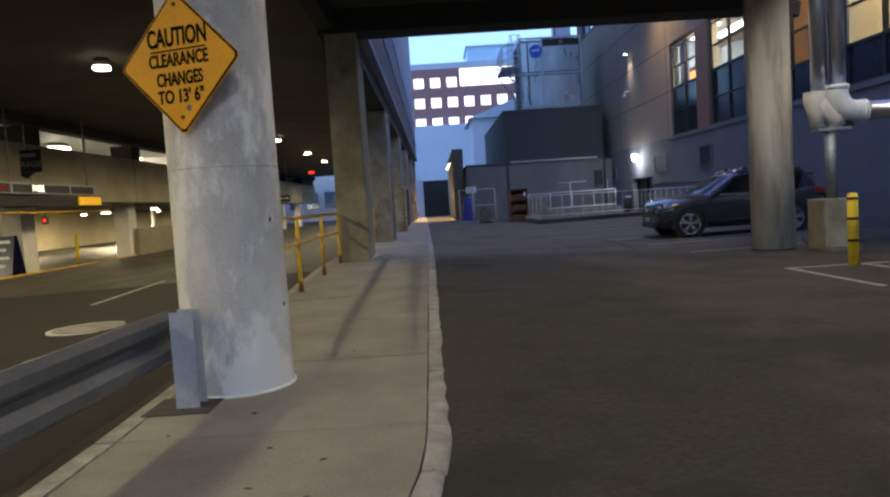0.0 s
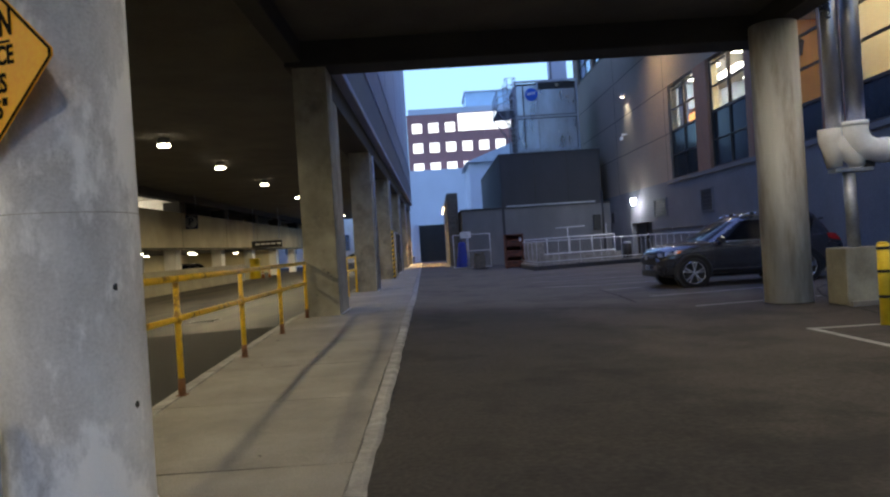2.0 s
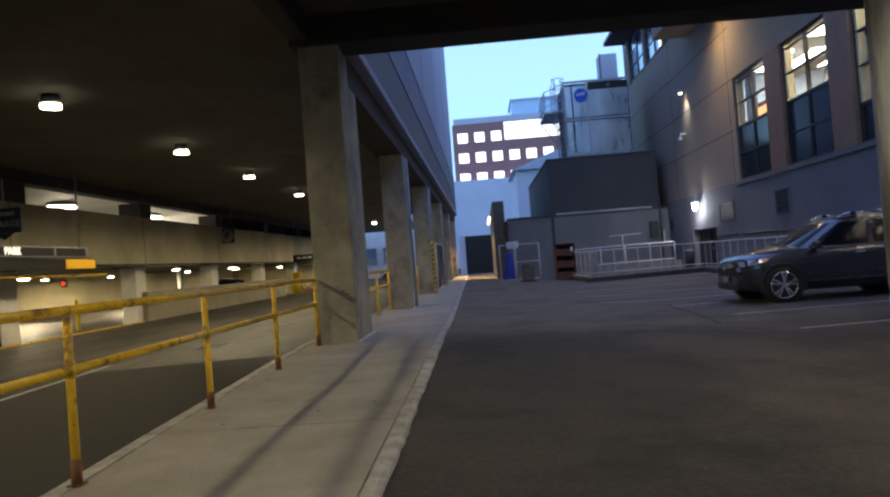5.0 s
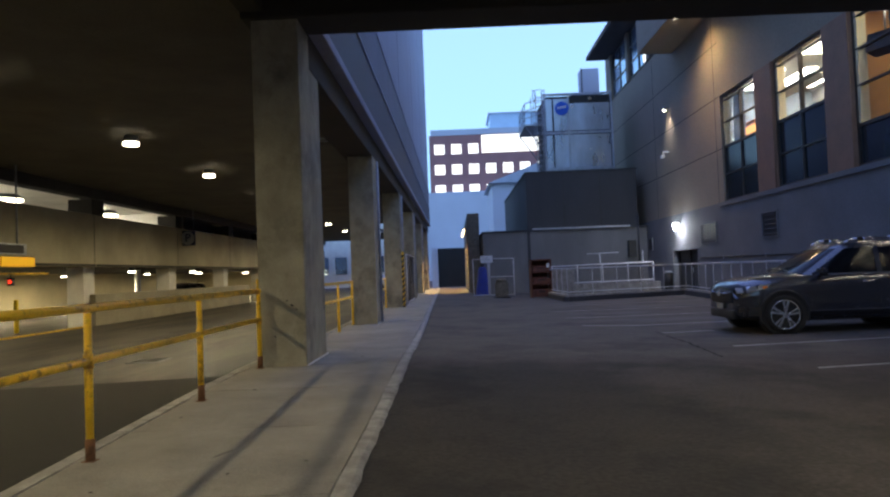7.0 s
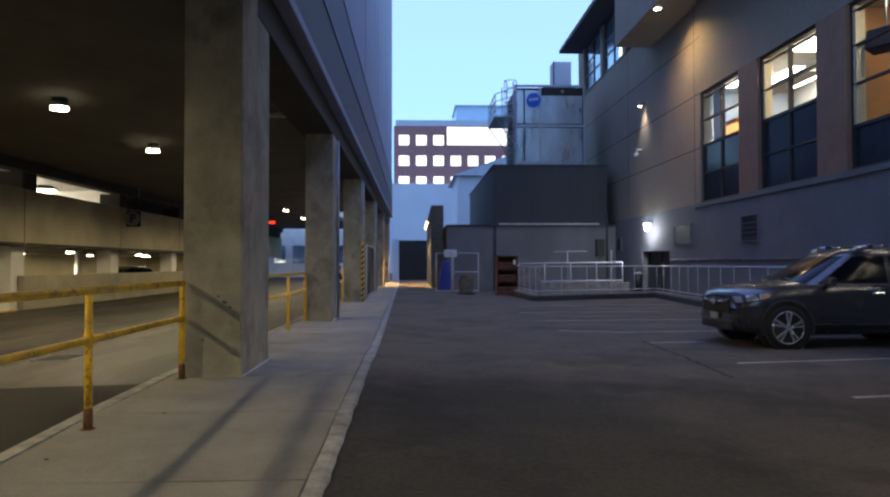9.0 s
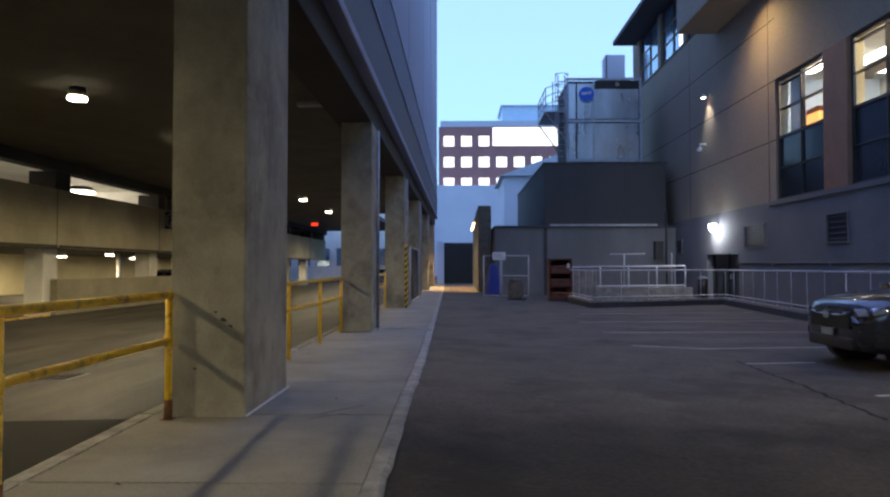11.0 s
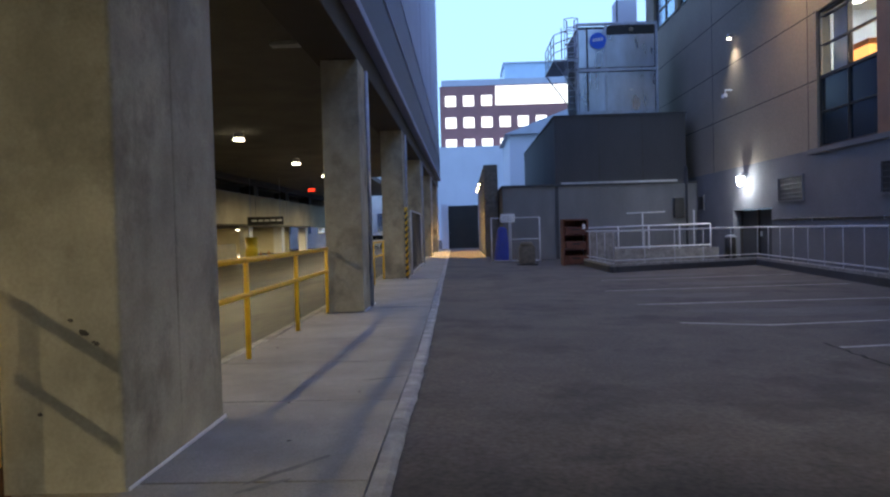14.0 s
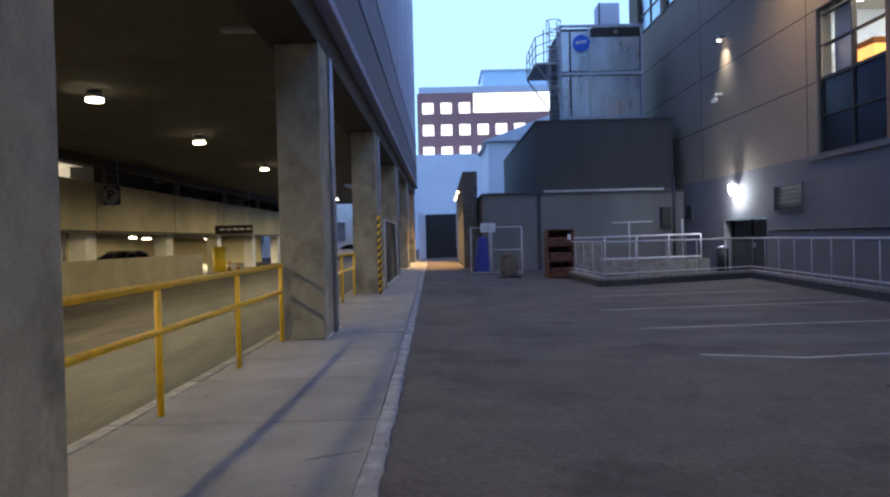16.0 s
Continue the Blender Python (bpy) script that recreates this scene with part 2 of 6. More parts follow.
M_HEAD = mat("clear_headlamp_lens", (0.62, 0.66, 0.72), 0.08, metal=0.6, var=0.2, scale=30.0, bump=0.0, coat=1.0)
M_WHITELINE = mat("worn_white_line_paint", (0.33, 0.32, 0.31), 0.8, var=0.3, scale=4.0, fine=60.0, bump=0.2, stain=0.8, stain_col=(0.11, 0.105, 0.105))
M_WHITE = mat("white_plastic", (0.75, 0.76, 0.78), 0.5, var=0.05, bump=0.02)
M_PIPEWHITE = mat("white_pipe_insulation", (0.86, 0.87, 0.88), 0.5, var=0.08, scale=5.0, bump=0.1)
M_BRICK = mat("red_brick_wall", (0.36, 0.175, 0.165), 0.85, var=0.12, scale=0.5, fine=12.0, bump=0.05)
M_PALE = mat("pale_concrete_wall", (0.56, 0.58, 0.66), 0.8, var=0.06, scale=0.2, bump=0.03)
M_PALEROOF = mat("pale_metal_roof", (0.45, 0.50, 0.58), 0.5, var=0.08, bump=0.03)
M_BLUE = mat("blue_plastic", (0.012, 0.045, 0.42), 0.5, var=0.2, scale=3.0, bump=0.03)
M_DKBLUE = mat("dark_blue_sign_face", (0.012, 0.022, 0.075), 0.4, var=0.1, bump=0.02)
M_BADGE = mat("blue_badge", (0.02, 0.12, 0.62), 0.5, var=0.1, bump=0.02)
M_BROWN = mat("red_brown_painted_wood", (0.14, 0.052, 0.032), 0.7, var=0.3, scale=5.0, fine=40.0, bump=0.2)
M_STONE = mat("exposed_aggregate_stone", (0.15, 0.135, 0.11), 0.9, var=0.35, scale=6.0, fine=60.0, bump=0.5)
M_DOOR = mat("dark_doorway_paint", (0.035, 0.037, 0.042), 0.6, var=0.25, bump=0.05)
M_TAN = mat("tan_painted_wall", (0.46, 0.24, 0.09), 0.7, var=0.1, bump=0.02)
M_ORANGE = mat("orange_painted_wall", (0.46, 0.155, 0.02), 0.7, var=0.1, bump=0.02)
M_ROOM = mat("pale_room_wall", (0.38, 0.38, 0.36), 0.8, var=0.08, bump=0.02)
M_DARKGLASS = mat("dark_blue_window_glass", (0.42, 0.56, 0.75), 0.06, metal=0.75, var=0.2, scale=0.6, bump=0.0)
M_ROOMCEIL = mat("grey_room_ceiling", (0.5, 0.5, 0.46), 0.8, var=0.1, bump=0.02)
M_PALEBLUE = mat("pale_blue_glazing", (0.50, 0.66, 0.80), 0.25, var=0.08, scale=0.3, bump=0.0)
M_CARWHITE = mat("white_car_paint", (0.62, 0.63, 0.65), 0.3, var=0.03, bump=0.0, coat=1.0)
M_CARBLACK = mat("black_car_paint", (0.02, 0.02, 0.022), 0.3, var=0.03, bump=0.0, coat=1.0)
M_GLASS = glass("window_glass", (0.95, 0.97, 1.0))
M_MESH = mat("dark_wire_mesh", (0.12, 0.12, 0.13), 0.5, metal=0.6, var=0.2, bump=0.0)
G_LAMP = glow("warm_lamp_lens", (1.0, 0.88, 0.62), 14.0)
G_COOL = glow("cool_lamp_lens", (0.92, 0.96, 1.0), 16.0)
G_SOD = glow("amber_lamp_lens", (1.0, 0.72, 0.35), 12.0)
G_WIN = glow("lit_office_window", (1.0, 0.96, 0.86), 1.6)
G_PANEL = glow("ceiling_light_panel", (1.0, 0.88, 0.64), 13.0)
G_DIM = glow("dim_ceiling_light_panel", (1.0, 0.92, 0.78), 20.0)
G_RED = glow("red_lit_sign", (1.0, 0.05, 0.02), 1.6)
G_SIGN = glow("lit_white_sign", (1.0, 0.93, 0.75), 1.6)
G_BOX = glow("lit_amber_box", (1.0, 0.50, 0.13), 1.25)
G_YSIGN = glow("lit_yellow_sign", (1.0, 0.52, 0.02), 0.28)



def darken_asphalt(m, edges, dark):
    """Darker asphalt inside soft uneven edges: (axis, where it ends, width of the edge) each."""
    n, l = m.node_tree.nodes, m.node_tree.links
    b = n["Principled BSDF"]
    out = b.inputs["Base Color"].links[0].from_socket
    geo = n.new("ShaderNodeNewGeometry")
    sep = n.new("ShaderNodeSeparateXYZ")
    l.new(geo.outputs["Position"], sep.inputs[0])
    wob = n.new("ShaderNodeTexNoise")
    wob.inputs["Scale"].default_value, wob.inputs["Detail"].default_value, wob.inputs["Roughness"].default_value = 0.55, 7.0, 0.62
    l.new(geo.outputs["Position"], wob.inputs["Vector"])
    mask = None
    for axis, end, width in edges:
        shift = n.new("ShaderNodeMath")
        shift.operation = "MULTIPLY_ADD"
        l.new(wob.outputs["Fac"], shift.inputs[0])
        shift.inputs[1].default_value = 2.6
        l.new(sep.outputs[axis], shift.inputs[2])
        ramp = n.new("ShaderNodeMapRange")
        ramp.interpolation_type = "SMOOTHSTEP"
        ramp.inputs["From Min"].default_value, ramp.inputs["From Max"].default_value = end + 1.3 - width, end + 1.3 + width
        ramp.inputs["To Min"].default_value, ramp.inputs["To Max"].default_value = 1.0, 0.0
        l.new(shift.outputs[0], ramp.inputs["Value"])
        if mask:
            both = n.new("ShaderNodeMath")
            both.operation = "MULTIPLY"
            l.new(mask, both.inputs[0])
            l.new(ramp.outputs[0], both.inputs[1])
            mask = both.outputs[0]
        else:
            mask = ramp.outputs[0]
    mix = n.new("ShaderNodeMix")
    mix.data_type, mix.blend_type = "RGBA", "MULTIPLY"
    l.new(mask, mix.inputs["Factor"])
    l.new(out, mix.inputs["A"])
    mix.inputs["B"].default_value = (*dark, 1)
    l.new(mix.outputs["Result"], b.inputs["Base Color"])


# shade under the deck, put into the asphalt's colour up to the deck's edge
darken_asphalt(M_ASPHALT, (("Y", 17.6, 0.9),), (0.68, 0.68, 0.69))
# relaid strip beside the kerb, darker still
darken_asphalt(M_ASPHALT, (("Y", 17.0, 0.9), ("X", 2.8, 0.5)), (0.64, 0.65, 0.66))

# ---- building helpers ----


def box(bm, x0, x1, y0, y1, z0, z1, bevel=0.0):
    vs = [bm.verts.new(p) for p in ((x0, y0, z0), (x1, y0, z0), (x1, y1, z0), (x0, y1, z0), (x0, y0, z1), (x1, y0, z1), (x1, y1, z1), (x0, y1, z1))]
    fs = [bm.faces.new([vs[i] for i in q]) for q in ((3, 2, 1, 0), (4, 5, 6, 7), (0, 1, 5, 4), (1, 2, 6, 5), (2, 3, 7, 6), (3, 0, 4, 7))]
    if bevel:
        es = list({e for f in fs for e in f.edges})
        bmesh.ops.bevel(bm, geom=es, offset=bevel, segments=2, affect="EDGES", profile=0.6)
    return vs


def rod(bm, p0, p1, r0, r1=None, n=10, caps=True):
    r1 = r0 if r1 is None else r1
    p0, p1 = Vector(p0), Vector(p1)
    d = (p1 - p0).normalized()
    a = d.orthogonal().normalized()
    b = d.cross(a)
    rings = []
    for p, r in ((p0, r0), (p1, r1)):
        rings.append([bm.verts.new(p + (a * math.cos(2 * math.pi * i / n) + b * math.sin(2 * math.pi * i / n)) * r) for i in range(n)])
    for i in range(n):
        f = bm.faces.new((rings[0][i], rings[0][(i + 1) % n], rings[1][(i + 1) % n], rings[1][i]))
        f.smooth = n > 6
    if caps:
        bm.faces.new(rings[0][::-1])
        bm.faces.new(rings[1])


def tube(bm, points, r, n=10):
    """A pipe along a line of points, with round bends at them."""
    for a, b in zip(points, points[1:]):
        rod(bm, a, b, r, r, n)
    for p in points[1:-1]:
        bmesh.ops.create_icosphere(bm, subdivisions=2, radius=r * 1.01, matrix=Matrix.Translation(p))


def sweep(bm, points, radii, n=20):
    """A smooth round pipe through a line of points, with a radius at each."""
    pts = [Vector(p) for p in points]
    rings = []
    for i, (p, r) in enumerate(zip(pts, radii)):
        d = (pts[min(i + 1, len(pts) - 1)] - pts[max(i - 1, 0)]).normalized()
        a = Vector((0, 1, 0))
        b = d.cross(a).normalized()
        rings.append([bm.verts.new(p + (a * math.cos(2 * math.pi * k / n) + b * math.sin(2 * math.pi * k / n)) * r) for k in range(n)])
    for ra, rb in zip(rings, rings[1:]):
        for k in range(n):
            bm.faces.new((ra[k], ra[(k + 1) % n], rb[(k + 1) % n], rb[k])).smooth = True
    bm.faces.new(rings[0][::-1])
    bm.faces.new(rings[-1])


def prism(bm, outline, z0, z1):
    lo = [bm.verts.new((x, y, z0)) for x, y in outline]
    hi = [bm.verts.new((x, y, z1)) for x, y in outline]
    bm.faces.new(lo[::-1])
    bm.faces.new(hi)
    k = len(outline)
    for i in range(k):
        bm.faces.new((lo[i], lo[(i + 1) % k], hi[(i + 1) % k], hi[i]))


def root_of(ob):
    while ob.parent:
        ob = ob.parent
    return ob


def part(name, bm, material, parent=None, label=""):
    """One mesh object from a bmesh in world coordinates, under a thing or a part, or alone."""
    me = bpy.data.meshes.new(name)
    bmesh.ops.recalc_face_normals(bm, faces=bm.faces[:])
    if parent:
        bm.transform(Matrix.Translation(-root_of(parent).location))
    bm.to_mesh(me)
    bm.free()
    me.materials.append(material)
    ob = new(name, me)
    ob.parent = parent
    if label:
        tagged(ob, label)
    return ob


def thing(name, place, label, category, group="", kind=""):
    ob = new(name)
    ob.location = place
    ob.empty_display_size = 0.2
    return tagged(ob, label, category, group, kind)


def boxpart(name, dims, material, parent=None, label="", bevel=0.0):
    bm = bmesh.new()
    box(bm, *dims, bevel=bevel)
    return part(name, bm, material, parent, label)


def rodpart(name, p0, p1, r, material, parent=None, label="", r1=None, n=12):
    bm = bmesh.new()
    rod(bm, p0, p1, r, r1, n)
    return part(name, bm, material, parent, label)


def structure(name, dims, material, label, category, bevel=0.0):
    return tagged(boxpart(name, dims, material, bevel=bevel), label, category, kind="structure")


def lettering(name, text, m, size, material, parent, depth=0.002, align="CENTER", bold=0.022, fit=0.0):
    """Raised letters as a mesh; m is the pose of the text's middle in the world."""
    cu = bpy.data.curves.new(name, "FONT")
    cu.offset = size * bold
    cu.body, cu.size, cu.extrude, cu.align_x, cu.align_y = text, size, depth, align, "CENTER"
    ob = bpy.data.objects.new(name, cu)
    scene.collection.objects.link(ob)
    bpy.context.view_layer.update()
    me = bpy.data.meshes.new_from_object(ob.evaluated_get(bpy.context.evaluated_depsgraph_get()))
    bpy.data.objects.remove(ob)
    if fit:
        xs = [v.co.x for v in me.vertices]
        me.transform(Matrix.Diagonal((fit / (max(xs) - min(xs)), 1, 1, 1)))
    me.materials.clear()
    me.materials.append(material)
    o = new(name, me)
    me.transform(Matrix.Translation(-root_of(parent).location) @ m)
    o.parent = parent
    return o


# ---- ground, pavement, garage floor ----
bm = bmesh.new()
g_xs = (-600, -15, -2.05, -0.03, 0.35, 2.7, 5.0, 700)
g_ys = (-600, -20, 0, 3, 5, 7, 9, 10, 11, 12, *(12.5 + 0.25 * i for i in range(45)), 24, 25, 26, 28, 60, 75, 900)


def hump(y):
    """The pavement swells a little beside the first paired column and dips towards the round one."""
    k = max(0.0, min(1.0, (11.0 - y) / 3.5))
    return 0.07 * math.exp(-(((y - 17.4) / 3.2) ** 2)) - 0.05 * k * k * (3 - 2 * k)


def ground_z(x, y):
    """The driveway rises a little towards the kerb; the garage road falls away from it."""
    if x <= -15:
        return -0.3
    if x <= -2.05:
        return -0.3 * (-2.05 - x) / 12.95
    crown = 0.115 if y >= 13 else 0.05 + 0.065 * max(0.0, min(1.0, (y - 3) / 10))
    crown += max(0.0, hump(y))
    if y > 60 or y < -10:
        crown = 0.0
    return crown * max(0.0, min(1.0, (5.0 - x) / 4.65)) if x > -0.5 else 0.0


grid = [[bm.verts.new((x, y, ground_z(x, y))) for x in g_xs] for y in g_ys]
for ra, rb in zip(grid, grid[1:]):
    for i in range(len(g_xs) - 1):
        bm.faces.new((ra[i], ra[i + 1], rb[i + 1], rb[i]))
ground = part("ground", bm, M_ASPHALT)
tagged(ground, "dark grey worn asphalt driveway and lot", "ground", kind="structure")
bm = bmesh.new()
gz = lambda x: -0.3 * min(1.0, (-2.05 - x) / 12.95) + 0.005
for xa, xb in ((-34, -15), (-15, -2.06)):
    bm.faces.new([bm.verts.new(p) for p in ((xa, 18.0, gz(xa)), (xb, 18.0, gz(xb)), (xb, 88, gz(xb)), (xa, 88, gz(xa)))])
tagged(part("garage_floor", bm, M_GARFLOOR), "light stained concrete floor of the parking garage", "floor", kind="structure")
bm = bmesh.new()
bm.faces.new([bm.verts.new(p) for p in ((-15, -14, gz(-15) - 0.001), (-2.06, -14, gz(-2.06) - 0.001), (-2.06, 17.99, gz(-2.06) - 0.001), (-15, 17.99, gz(-15) - 0.001))])
tagged(part("garage_road", bm, M_NEWASPHALT), "dark resurfaced asphalt lane of the garage entry", "road", kind="structure")

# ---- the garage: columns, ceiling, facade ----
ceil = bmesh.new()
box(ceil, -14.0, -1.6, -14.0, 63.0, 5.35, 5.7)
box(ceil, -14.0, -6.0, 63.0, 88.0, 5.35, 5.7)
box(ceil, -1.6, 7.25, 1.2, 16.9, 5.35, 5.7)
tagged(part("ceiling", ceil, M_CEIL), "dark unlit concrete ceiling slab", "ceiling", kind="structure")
structure("beam_1", (-1.95, 7.25, 16.9, 17.68, 4.88, 5.7), M_BEAM, "concrete beam across the driveway, coloured as in shade", "beam", 0.03)
structure("beam_2", (-1.95, 7.25, 6.9, 7.7, 4.95, 5.35), M_BEAM, "concrete beam across the driveway, coloured as in shade", "beam", 0.03)
structure("beam_4", (6.85, 7.245, 1.2, 16.88, 4.95, 5.345), M_BEAM, "concrete edge beam of the driveway deck, coloured as in shade", "beam", 0.03)
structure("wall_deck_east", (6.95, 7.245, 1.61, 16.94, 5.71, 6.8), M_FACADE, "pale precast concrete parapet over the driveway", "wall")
structure("beam_3", (-1.95, -1.62, -14.0, 16.88, 4.95, 5.35), M_BEAM, "concrete edge beam over the columns, coloured as in shade", "beam", 0.03)
structure("spandrel_beam", (-1.95, -1.205, 17.69, 63.0, 4.42, 4.94), M_SPANDREL, "concrete edge beam over the columns, coloured as dimly warm-lit", "beam", 0.02)
structure("facade_lip", (-1.95, -1.0, 17.69, 63.0, 4.945, 5.12), M_FACADE, "pale precast lip at the foot of the facade", "trim", 0.02)
structure("wall_garage_above", (-1.60, -1.05, 17.69, 63.0, 5.125, 22.0), M_FACADE, "pale precast concrete garage facade", "wall")
fac = bpy.data.objects["wall_garage_above"]
for fy in (25.5, 34.0, 42.6, 51.2, 59.7):
    boxpart("panel_joint", (-1.055, -1.046, fy - 0.012, fy + 0.012, 5.13, 22.0), M_FACADEDK, fac)
# two flat bands paint the facade's shade gradient in steps
boxpart("lower_band", (-1.056, -1.042, 17.7, 63.0, 5.13, 6.36), M_FACADEDK, fac, "lower precast band, darkened as in shade")
boxpart("middle_band", (-1.056, -1.044, 17.7, 63.0, 6.42, 7.74), M_FACADEMID, fac, "middle precast band, half darkened as in shade")
boxpart("ledge", (-1.06, -1.012, 17.7, 63.0, 6.36, 6.42), M_FACADE, fac)
boxpart("ledge", (-1.06, -1.022, 17.7, 63.0, 7.74, 7.79), M_FACADE, fac)
structure("wall_deck_above", (-1.6, 7.25, 16.95, 17.6, 5.71, 6.8), M_FACADE, "pale precast concrete parapet over the driveway", "wall")
structure("wall_deck_south", (-1.6, 7.25, 1.2, 1.6, 5.71, 6.8), M_FACADE, "pale precast concrete parapet over the driveway", "wall")
structure("far_south_building", (-10.0, 40.0, -75.0, -70.0, 0.0, 9.0), M_PALE, "plain pale building far behind the driveway", "building")
structure("wall_south", (-28.4, -2.1, -14.6, -14.05, -0.3, 5.7), M_GREYWALL, "plain grey wall closing the driveway behind", "wall")


def garage_column(y, first):
    c = thing("column", (-1.51, y + 0.75, 0.15), "paired rectangular concrete column with blotchy stains", "column", "garage columns")
    boxpart("column_half", (-1.83, -1.20, y, y + 0.73, 0.15, 4.43 if not first else 4.9), M_CONC, c, bevel=0.02)
    boxpart("column_half", (-1.81, -1.215, y + 0.76, y + 1.5, 0.15, 4.43 if not first else 4.9), M_CONC, c, bevel=0.02)
    boxpart("caulk_strip", (-1.199, -1.188, y + 0.02, y + 1.48, 0.14 + hump(y + 0.7), 0.166 + hump(y + 0.7)), M_WHITE, c, "white caulk line at the base", 0.004)
    if first:
        rc_ = random.Random(9)
        for mx, mz in ((-1.37, 1.02), (-1.39, 1.03), (-1.45, 1.09), (-1.32, 0.97), (-1.335, 0.98), (-1.62, 0.62)):
            chip = bmesh.new()
            q = [2 * math.pi * i / 9 for i in range(9)]
            w = rc_.uniform(0.007, 0.017)
            lo_ = [chip.verts.new((mx + 1.5 * w * rc_.uniform(0.6, 1.2) * math.cos(a), y - 0.002, mz + w * rc_.uniform(0.6, 1.2) * math.sin(a))) for a in q]
            hi_ = [chip.verts.new((mx + (v.co.x - mx) * 0.6, y + 0.01, mz + (v.co.z - mz) * 0.6)) for v in lo_]
            chip.faces.new(lo_)
            for i in range(9):
                chip.faces.new((lo_[i], lo_[(i + 1) % 9], hi_[(i + 1) % 9], hi_[i]))
            part("chip", chip, M_JOINT, c, "dark chipped spot in the concrete")
    else:
        rodpart("conduit", (-1.17, y + 0.80, 0.16), (-1.17, y + 0.80, 4.4), 0.028, M_GALV, c, "grey steel conduit")
        rodpart("conduit", (-1.17, y + 0.95, 0.16), (-1.17, y + 0.95, 4.4), 0.02, M_GALV, c, "grey steel conduit")
    return c


for i, cy in enumerate((17.0, 25.55, 34.1, 42.65, 51.2, 59.75)):
    garage_column(cy, i == 0)

# round sign column
rc = thing("round_column", (-1.30, 7.32, 0.10), "thick round concrete column with patchy pale grey paint", "column", "round columns")
bm = bmesh.new()
prev = None
for z, rr in ((0.09, 0.378), (4.95, 0.370)):
    ring = [bm.verts.new((-1.285 + rr * math.cos(2 * math.pi * i / 48), 7.32 + rr * math.sin(2 * math.pi * i / 48), z)) for i in range(48)]
    if prev:
        for i in range(48):
            bm.faces.new((prev[i], prev[(i + 1) % 48], ring[(i + 1) % 48], ring[i])).smooth = True
    prev = ring
bm.faces.new(prev)
part("shaft", bm, M_ROUND, rc)
rodpart("pour_line", (-1.285, 7.32, 1.648), (-1.285, 7.32, 1.652), 0.3758, M_KERB, rc, "faint casting seam", n=48)
rodpart("base_caulk", (-1.285, 7.32, 0.09), (-1.285, 7.32, 0.116), 0.394, M_WHITE, rc, "white caulk ring at the base", n=40)
for ha, hz in ((-0.45, 1.28), (-0.2, 0.68)):
    px, py = -1.285 + 0.374 * math.cos(ha), 7.32 + 0.374 * math.sin(ha)
    rodpart("anchor_hole", (px - 0.02, py, hz), (px + 0.004, py - 0.002, hz), 0.018, M_BLACK, rc, n=10)

# second round column at the lot
rc2 = thing("round_column", (6.88, 16.25, 0.0), "tall round bare concrete column with brown streaks", "column", "round columns")
bm = bmesh.new()
rod(bm, (6.88, 16.25, 0.0), (6.88, 16.25, 4.95), 0.40, 0.40, 36)
part("shaft", bm, M_STREAK, rc2)
rodpart("base_caulk", (6.88, 16.25, 0.001), (6.88, 16.25, 0.02), 0.42, M_JOINT, rc2, n=36)

# caution sign on the column
SIGN_YAW = -20.0
sg = thing("caution_sign", (-1.395, 6.90, 2.33), "orange diamond caution sign lettered black on concrete column", "sign")


def on_sign(u, v, w=0.0):
    return Matrix.Translation((-1.395, 6.90, 2.33)) @ pose(0, 0, 0, 90, 0, SIGN_YAW) @ Vector((u, v, w))


def diamond(half, w0, w1, hole=0.0):
    bm = bmesh.new()
    k, c = half, half * 0.07
    loop = [(-k + c * 0.5, -c * 0.5), (-k + c * 0.5, c * 0.5), (-c * 0.5, k - c * 0.5), (c * 0.5, k - c * 0.5), (k - c * 0.5, c * 0.5), (k - c * 0.5, -c * 0.5), (c * 0.5, -k + c * 0.5), (-c * 0.5, -k + c * 0.5)]
    a = [bm.verts.new(on_sign(u, v, w0)) for u, v in loop]
    b = [bm.verts.new(on_sign(u, v, w1)) for u, v in loop]
    bm.faces.new(a[::-1])
    bm.faces.new(b)
    for i in range(8):
        bm.faces.new((a[i], a[(i + 1) % 8], b[(i + 1) % 8], b[i]))
    return bm


part("plate", diamond(0.468, 0.0, 0.004), M_SIGNY, sg)
part("border", diamond(0.461, 0.004, 0.0055), M_INK, sg, "thin black border line")
part("face", diamond(0.443, 0.0055, 0.008), M_SIGNY, sg)
sm = Matrix.Translation((-1.395, 6.90, 2.33)) @ pose(0, 0, 0, 90, 0, SIGN_YAW)
for text, v, size, wide in (("CAUTION", 0.160, 0.130, 0.46), ("CLEARANCE", 0.018, 0.094, 0.46), ("CHANGES", -0.105, 0.094, 0.36), ("TO 13' 6\"", -0.218, 0.094, 0.36)):
    lettering("lettering", text, sm @ Matrix.Translation((0, v, 0.009)) @ Matrix.Diagonal((1, 1.25, 1, 1)), size, M_INK, sg, bold=0.026, fit=wide)
bm = bmesh.new()
for u0, u1, v0, v1 in ((-0.215, 0.215, 0.076, 0.087),):
    a = [bm.verts.new(on_sign(u, v, 0.0095)) for u, v in ((u0, v0), (u1, v0), (u1, v1), (u0, v1))]
    bm.faces.new(a)
part("underline", bm, M_INK, sg)
for v in (0.37, -0.352):
    bm = bmesh.new()
    rod(bm, on_sign(0, v, 0.008), on_sign(0, v, 0.016), 0.014, 0.012, 10)
    part("bolt", bm, M_RUST, sg)
bm = bmesh.new()
rod(bm, on_sign(0.055, -0.295, 0.008), on_sign(0.055, -0.295, 0.0095), 0.02, 0.02, 12)
part("sticker", bm, M_WALK, sg, "small torn pale sticker")

